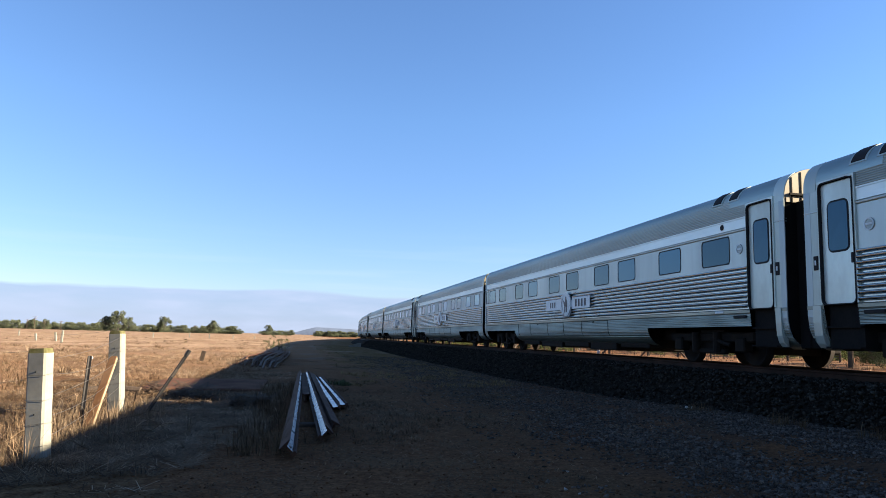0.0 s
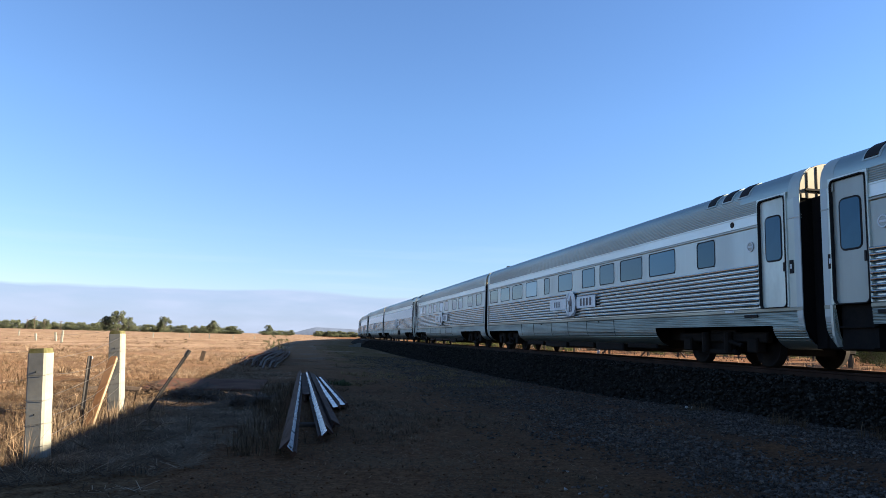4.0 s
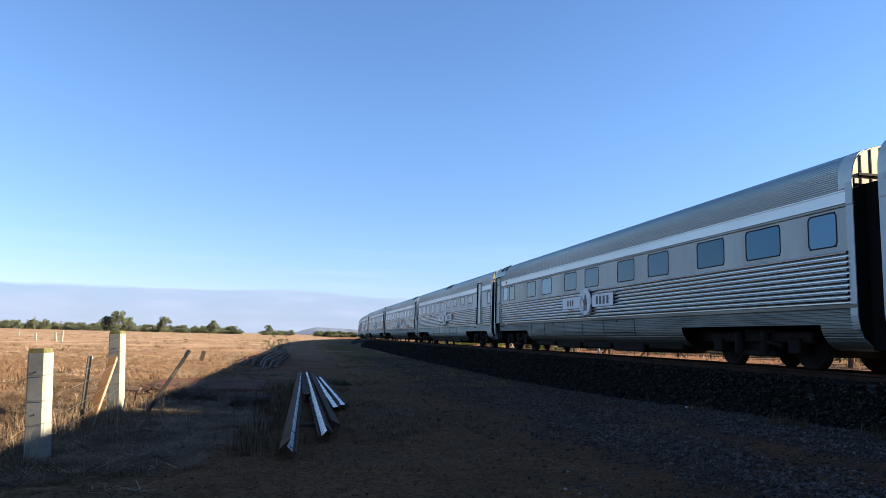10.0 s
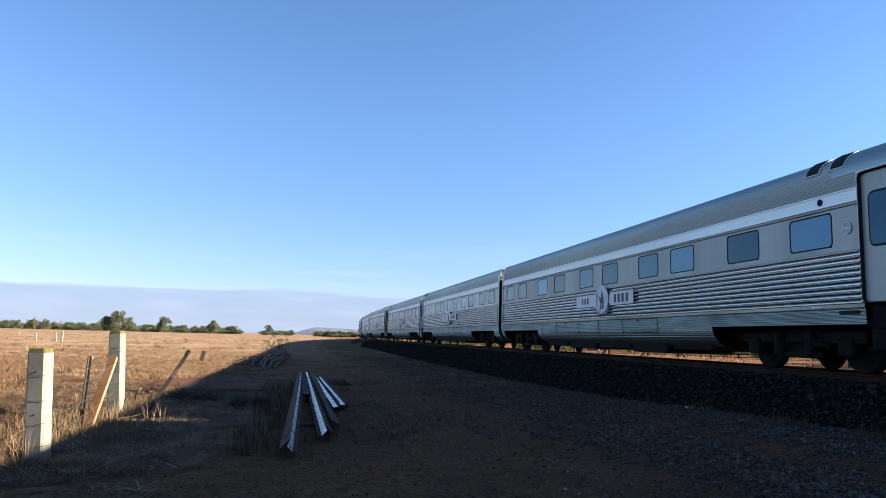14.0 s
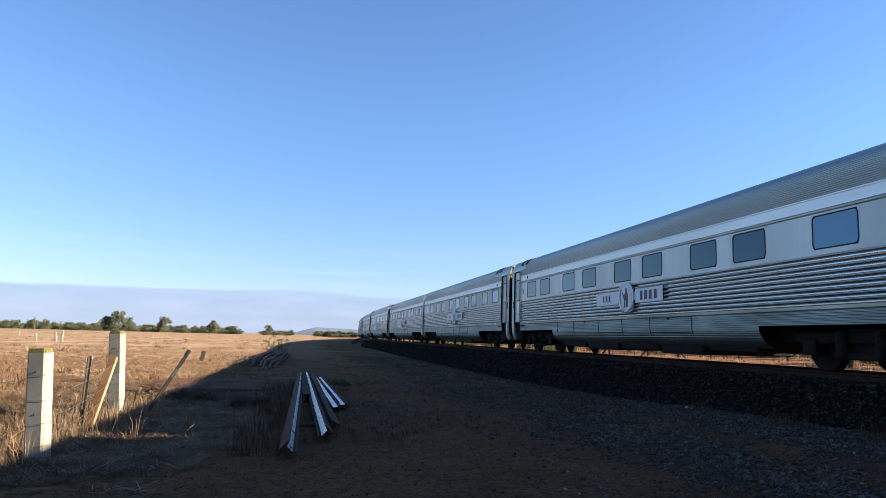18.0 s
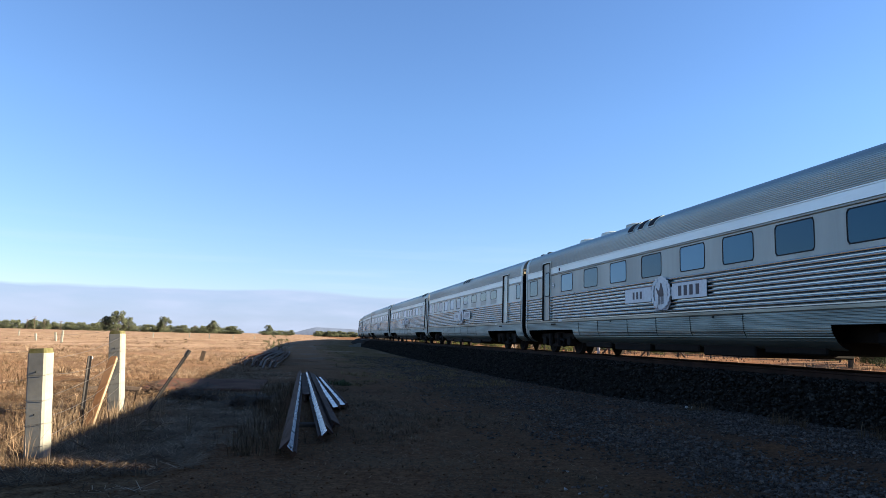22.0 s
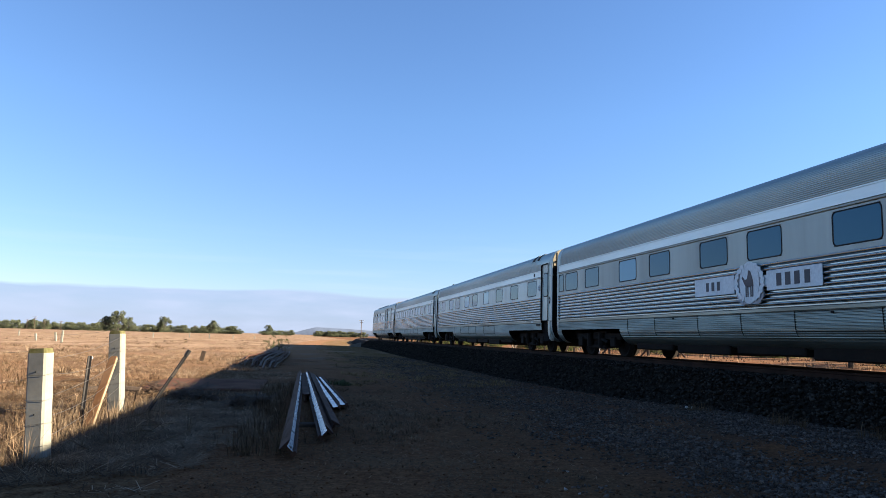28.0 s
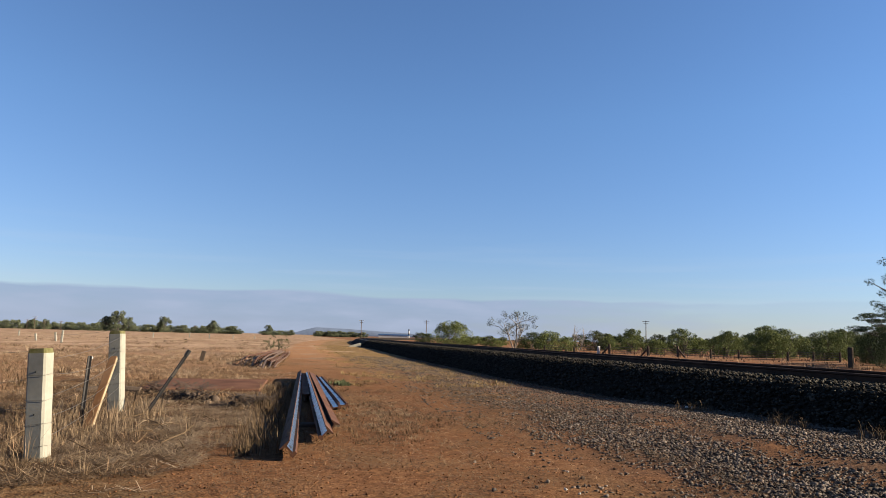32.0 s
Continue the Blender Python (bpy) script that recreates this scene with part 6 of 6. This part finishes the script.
def build_trees():
    G1, G2 = "trees along the far paddock edge", "bushes beyond the railway"
    # far line: heights in metres for a crown of unit size 10
    far = [make_tree("paddock_tree", "dark green gum tree on the far paddock edge", 10, 5.5, "leaf_far", "bark", 61 + k, 40, 300, 0.22, 0.14, group=G1) for k in range(3)]
    low = [make_tree("paddock_bush", "dark green scrub on the far paddock edge", 5, 5.0, "leaf_far", "bark", 71 + k, 34, 170, 0.26, 0.03, trunks=2, category="bush", group=G1) for k in range(2)]
    used = set()

    def put(proto, *a, **k):
        plant(proto, *a, proto not in used, **k)
        used.add(proto)
    for k, (deg, dist, h) in enumerate(((-14.3, 580, 1.05), (-13.55, 575, 1.42), (-12.8, 580, 1.0), (-10.36, 585, 1.15), (-6.81, 590, 0.98), (-18.2, 600, 0.72), (-19.0, 610, 0.7), (-2.72, 620, 0.8), (-20.6, 600, 0.6))):
        put(far[k % 3], deg, dist, h, 40 * k, sx=0.85)
    rg = random.Random(3)
    deg = -22.5
    while deg < 4.8:
        h = rg.uniform(0.8, 1.2) * (1.0 if deg < -5 else 0.75)
        if not (-4.9 < deg < -3.2 or -0.9 < deg < 0.6):
            put(low[rg.randrange(2)], deg, rg.uniform(590, 680), h, rg.uniform(0, 360), sx=rg.uniform(0.9, 1.4))
        deg += rg.uniform(0.35, 0.7)
    for deg, dist, h in ((1.5, 640, 0.9), (2.2, 640, 0.95), (2.9, 640, 1.0), (3.5, 650, 0.85)):
        put(low[0], deg, dist, h, deg * 90, sx=1.3)
    shrub = make_tree("dry_shrub", "thin grey-green shrub standing in the dry paddock", 1.5, 1.0, "leaf_mid", "bark", 77, 26, 26, 0.045, 0.15, bare=0.5, trunks=3, category="bush", group="paddock shrubs", puff=0.16)
    put(shrub, -1.85, 62, 1.0, 0)
    put(shrub, -2.4, 66, 0.8, 120)
    # right-hand bushes
    bright = make_tree("green_bush", "rounded bright green bush beyond the railway", 3.6, 3.3, "leaf_bright", "bark", 81, 96, 230, 0.066, 0.02, trunks=3, category="bush", group=G2, puff=0.20)
    mids = [make_tree("scrub_tree", "olive green scrub tree beyond the yard fence", 4.2, 3.1, ("leaf_mid", "leaf_dark", "leaf_bright", "leaf_mid")[k], "bark", 91 + k, 68, 230, 0.072, 0.02, trunks=3, group=G2, puff=0.19) for k in range(4)]
    gum = make_tree("sparse_gum_tree", "small sparse gum tree with pale bare limbs", 5.2, 4.4, "leaf_grey", "palebark", 98, 40, 120, 0.055, 0.30, bare=0.5, trunks=3, group=G2, puff=0.11)
    dead = make_tree("dead_tree", "bare dead tree with thin grey twigs", 4.4, 1.6, "leaf_mid", "palebark", 99, 22, 10, 0.1, 0.35, bare=1, trunks=2, group=G2)
    put(bright, 11.9, 112, 1.03, 0)
    put(bright, 19.7, 92, 0.66, 130)
    put(bright, 21.0, 96, 0.5, 60)
    put(bright, 27.9, 100, 0.5, 200)
    put(bright, 35.9, 96, 0.85, 250)
    put(bright, 39.6, 88, 0.8, 300)
    put(bright, 32.6, 110, 0.7, 20)
    put(gum, 16.9, 100, 1.02, 20)
    for deg, dist, s in ((15.4, 122, 0.42), (17.6, 120, 0.5), (13.4, 140, 0.45), (18.9, 126, 0.55), (24.3, 128, 0.6), (31.0, 120, 0.62), (34.2, 118, 0.7), (38.0, 112, 0.75), (12.9, 170, 0.5), (13.9, 180, 0.55), (14.5, 170, 0.5), (16.0, 175, 0.5)):
        put(bright, deg, dist, s, deg * 77)
    put(dead, 22.1, 112, 1.0, 0)
    put(mids[0], 9.3, 150, 0.55, 0)
    put(mids[1], 9.9, 140, 0.5, 70)
    put(mids[0], 14.9, 130, 0.45, 10)
    put(mids[1], 18.4, 118, 0.62, 90)
    deg = 22.0
    k = 0
    while deg < 42.5:
        put(mids[(0, 1, 3, 0, 2, 1)[k % 6]], deg, rg.uniform(112, 178), rg.uniform(0.40, 0.82) * (1.12 if deg > 34 else 1.0), rg.uniform(0, 360), sx=rg.uniform(0.9, 1.25))
        deg += rg.uniform(0.4, 0.85)
        k += 1
    for deg, dist, s in ((35.6, 98, 0.9), (37.0, 100, 0.82), (33.0, 104, 0.75), (40.3, 92, 0.8), (29.9, 112, 0.85), (26.0, 118, 0.8)):
        put(mids[2], deg, dist, s, deg * 50)
    tall = make_tree("gum_tree", "tall dark gum tree with open crown", 7.4, 3.0, "leaf_dark", "bark", 103, 60, 120, 0.05, 0.36, bare=0.4, group=G2, puff=0.11)
    thick = make_tree("scrub_tree", "dense olive scrub tree beside the yard", 4.6, 3.2, "leaf_dark", "bark", 107, 70, 260, 0.06, 0.02, trunks=3, group=G2)
    layered = make_tree("layered_tree", "dark spreading tree with flat layered foliage", 5.4, 3.6, "leaf_dark", "bark", 111, 44, 420, 0.065, 0.30, bare=0.4, group=G2, puff=0.24, squash=0.26)
    put(tall, 44.95, 60, 1.14, 40)
    put(layered, 43.5, 66, 0.82, 0)
    put(thick, 43.3, 72, 0.72, 0)
    put(thick, 44.6, 62, 0.62, 90)
    put(thick, 44.2, 57, 0.60, 200)
    put(thick, 42.6, 70, 0.55, 30)
    put(mids[2], 42.2, 80, 0.62, 30)


build_trees()


# ---- distance ----
def build_distance():
    rg = random.Random(8)
    V, F = [], []
    n = 60
    for k in range(n + 1):
        deg = -1.2 + 12.4 * k / n
        f = k / n
        el = 0.62 * min(1, max(0, (f - 0.02) / 0.16)) ** 0.7 * (1 - 0.75 * max(0, (f - 0.2) / 0.8) ** 1.2) + 0.03 * noise.noise((k * 0.35, 0, 0))
        x, y = bearing(deg, 4100)
        V += [(x, y, -2), (x, y, max(1.0, 4100 * math.tan(radians(max(el, 0.02))))), (x * 1.03, y * 1.03, -2)]
    for k in range(n):
        a, b = 3 * k, 3 * k + 3
        F += [(a, b, b + 1, a + 1), (a + 1, b + 1, b + 2, a + 2)]
    tagged(new("hill_range", mesh("hill_range", V, F, "hill", True)), "low range of hills on the horizon, blue haze in its colour", "hills", kind="structure")
    for deg, w in ((6.9, 15), (7.5, 10), (8.0, 13), (6.2, 7)):
        x, y = bearing(deg, 900)
        e = tagged(new("farm_shed"), "small white farm shed in the far distance", "shed", "far farm sheds")
        e.matrix_world = pose(x, y, 0, 0, 0, -deg)
        hang("wall", mesh("wall", *box(-w / 2, w / 2, -4, 4, 0, 3.2), "wall"), e)
        hang("roof", mesh("roof", [(s * (w / 2 + 0.4), t, z) for s in (-1, 1) for t, z in ((-4.4, 3.15), (0, 4.6), (4.4, 3.15))], [(0, 1, 4, 3), (1, 2, 5, 4), (0, 2, 1), (3, 4, 5)], "steel"), e)
    x, y = bearing(8.4, 1500)
    e = tagged(new("striped_stack"), "slim far chimney stack with dark and white bands", "chimney")
    e.matrix_world = pose(x, y, 0)
    for k in range(4):
        hang("stack_band", mesh("stack_band", *tube([(0, 0, 4.6 * k), (0, 0, 4.6 * (k + 1))], 1.6 - 0.12 * k, 10), ("white_paint", "black", "white_paint", "black")[k]), e)


build_distance()

SLEEPER = mesh("sleeper", *soft_box(-1.25, 1.25, -0.12, 0.12, -0.16, 0.025, 0.02), "sleeper")
for k in range(230):
    s = -10 + 0.68 * k
    x, y, a = on_track(s)
    hang("sleeper", SLEEPER, track, pose(x, y, ZR - 0.19, 0, 0, math.degrees(a)))


def motions():
    for k, car in TRAIN:
        walk(car, [(t, car_pose(k, t)) for t in range(33)])


motions()
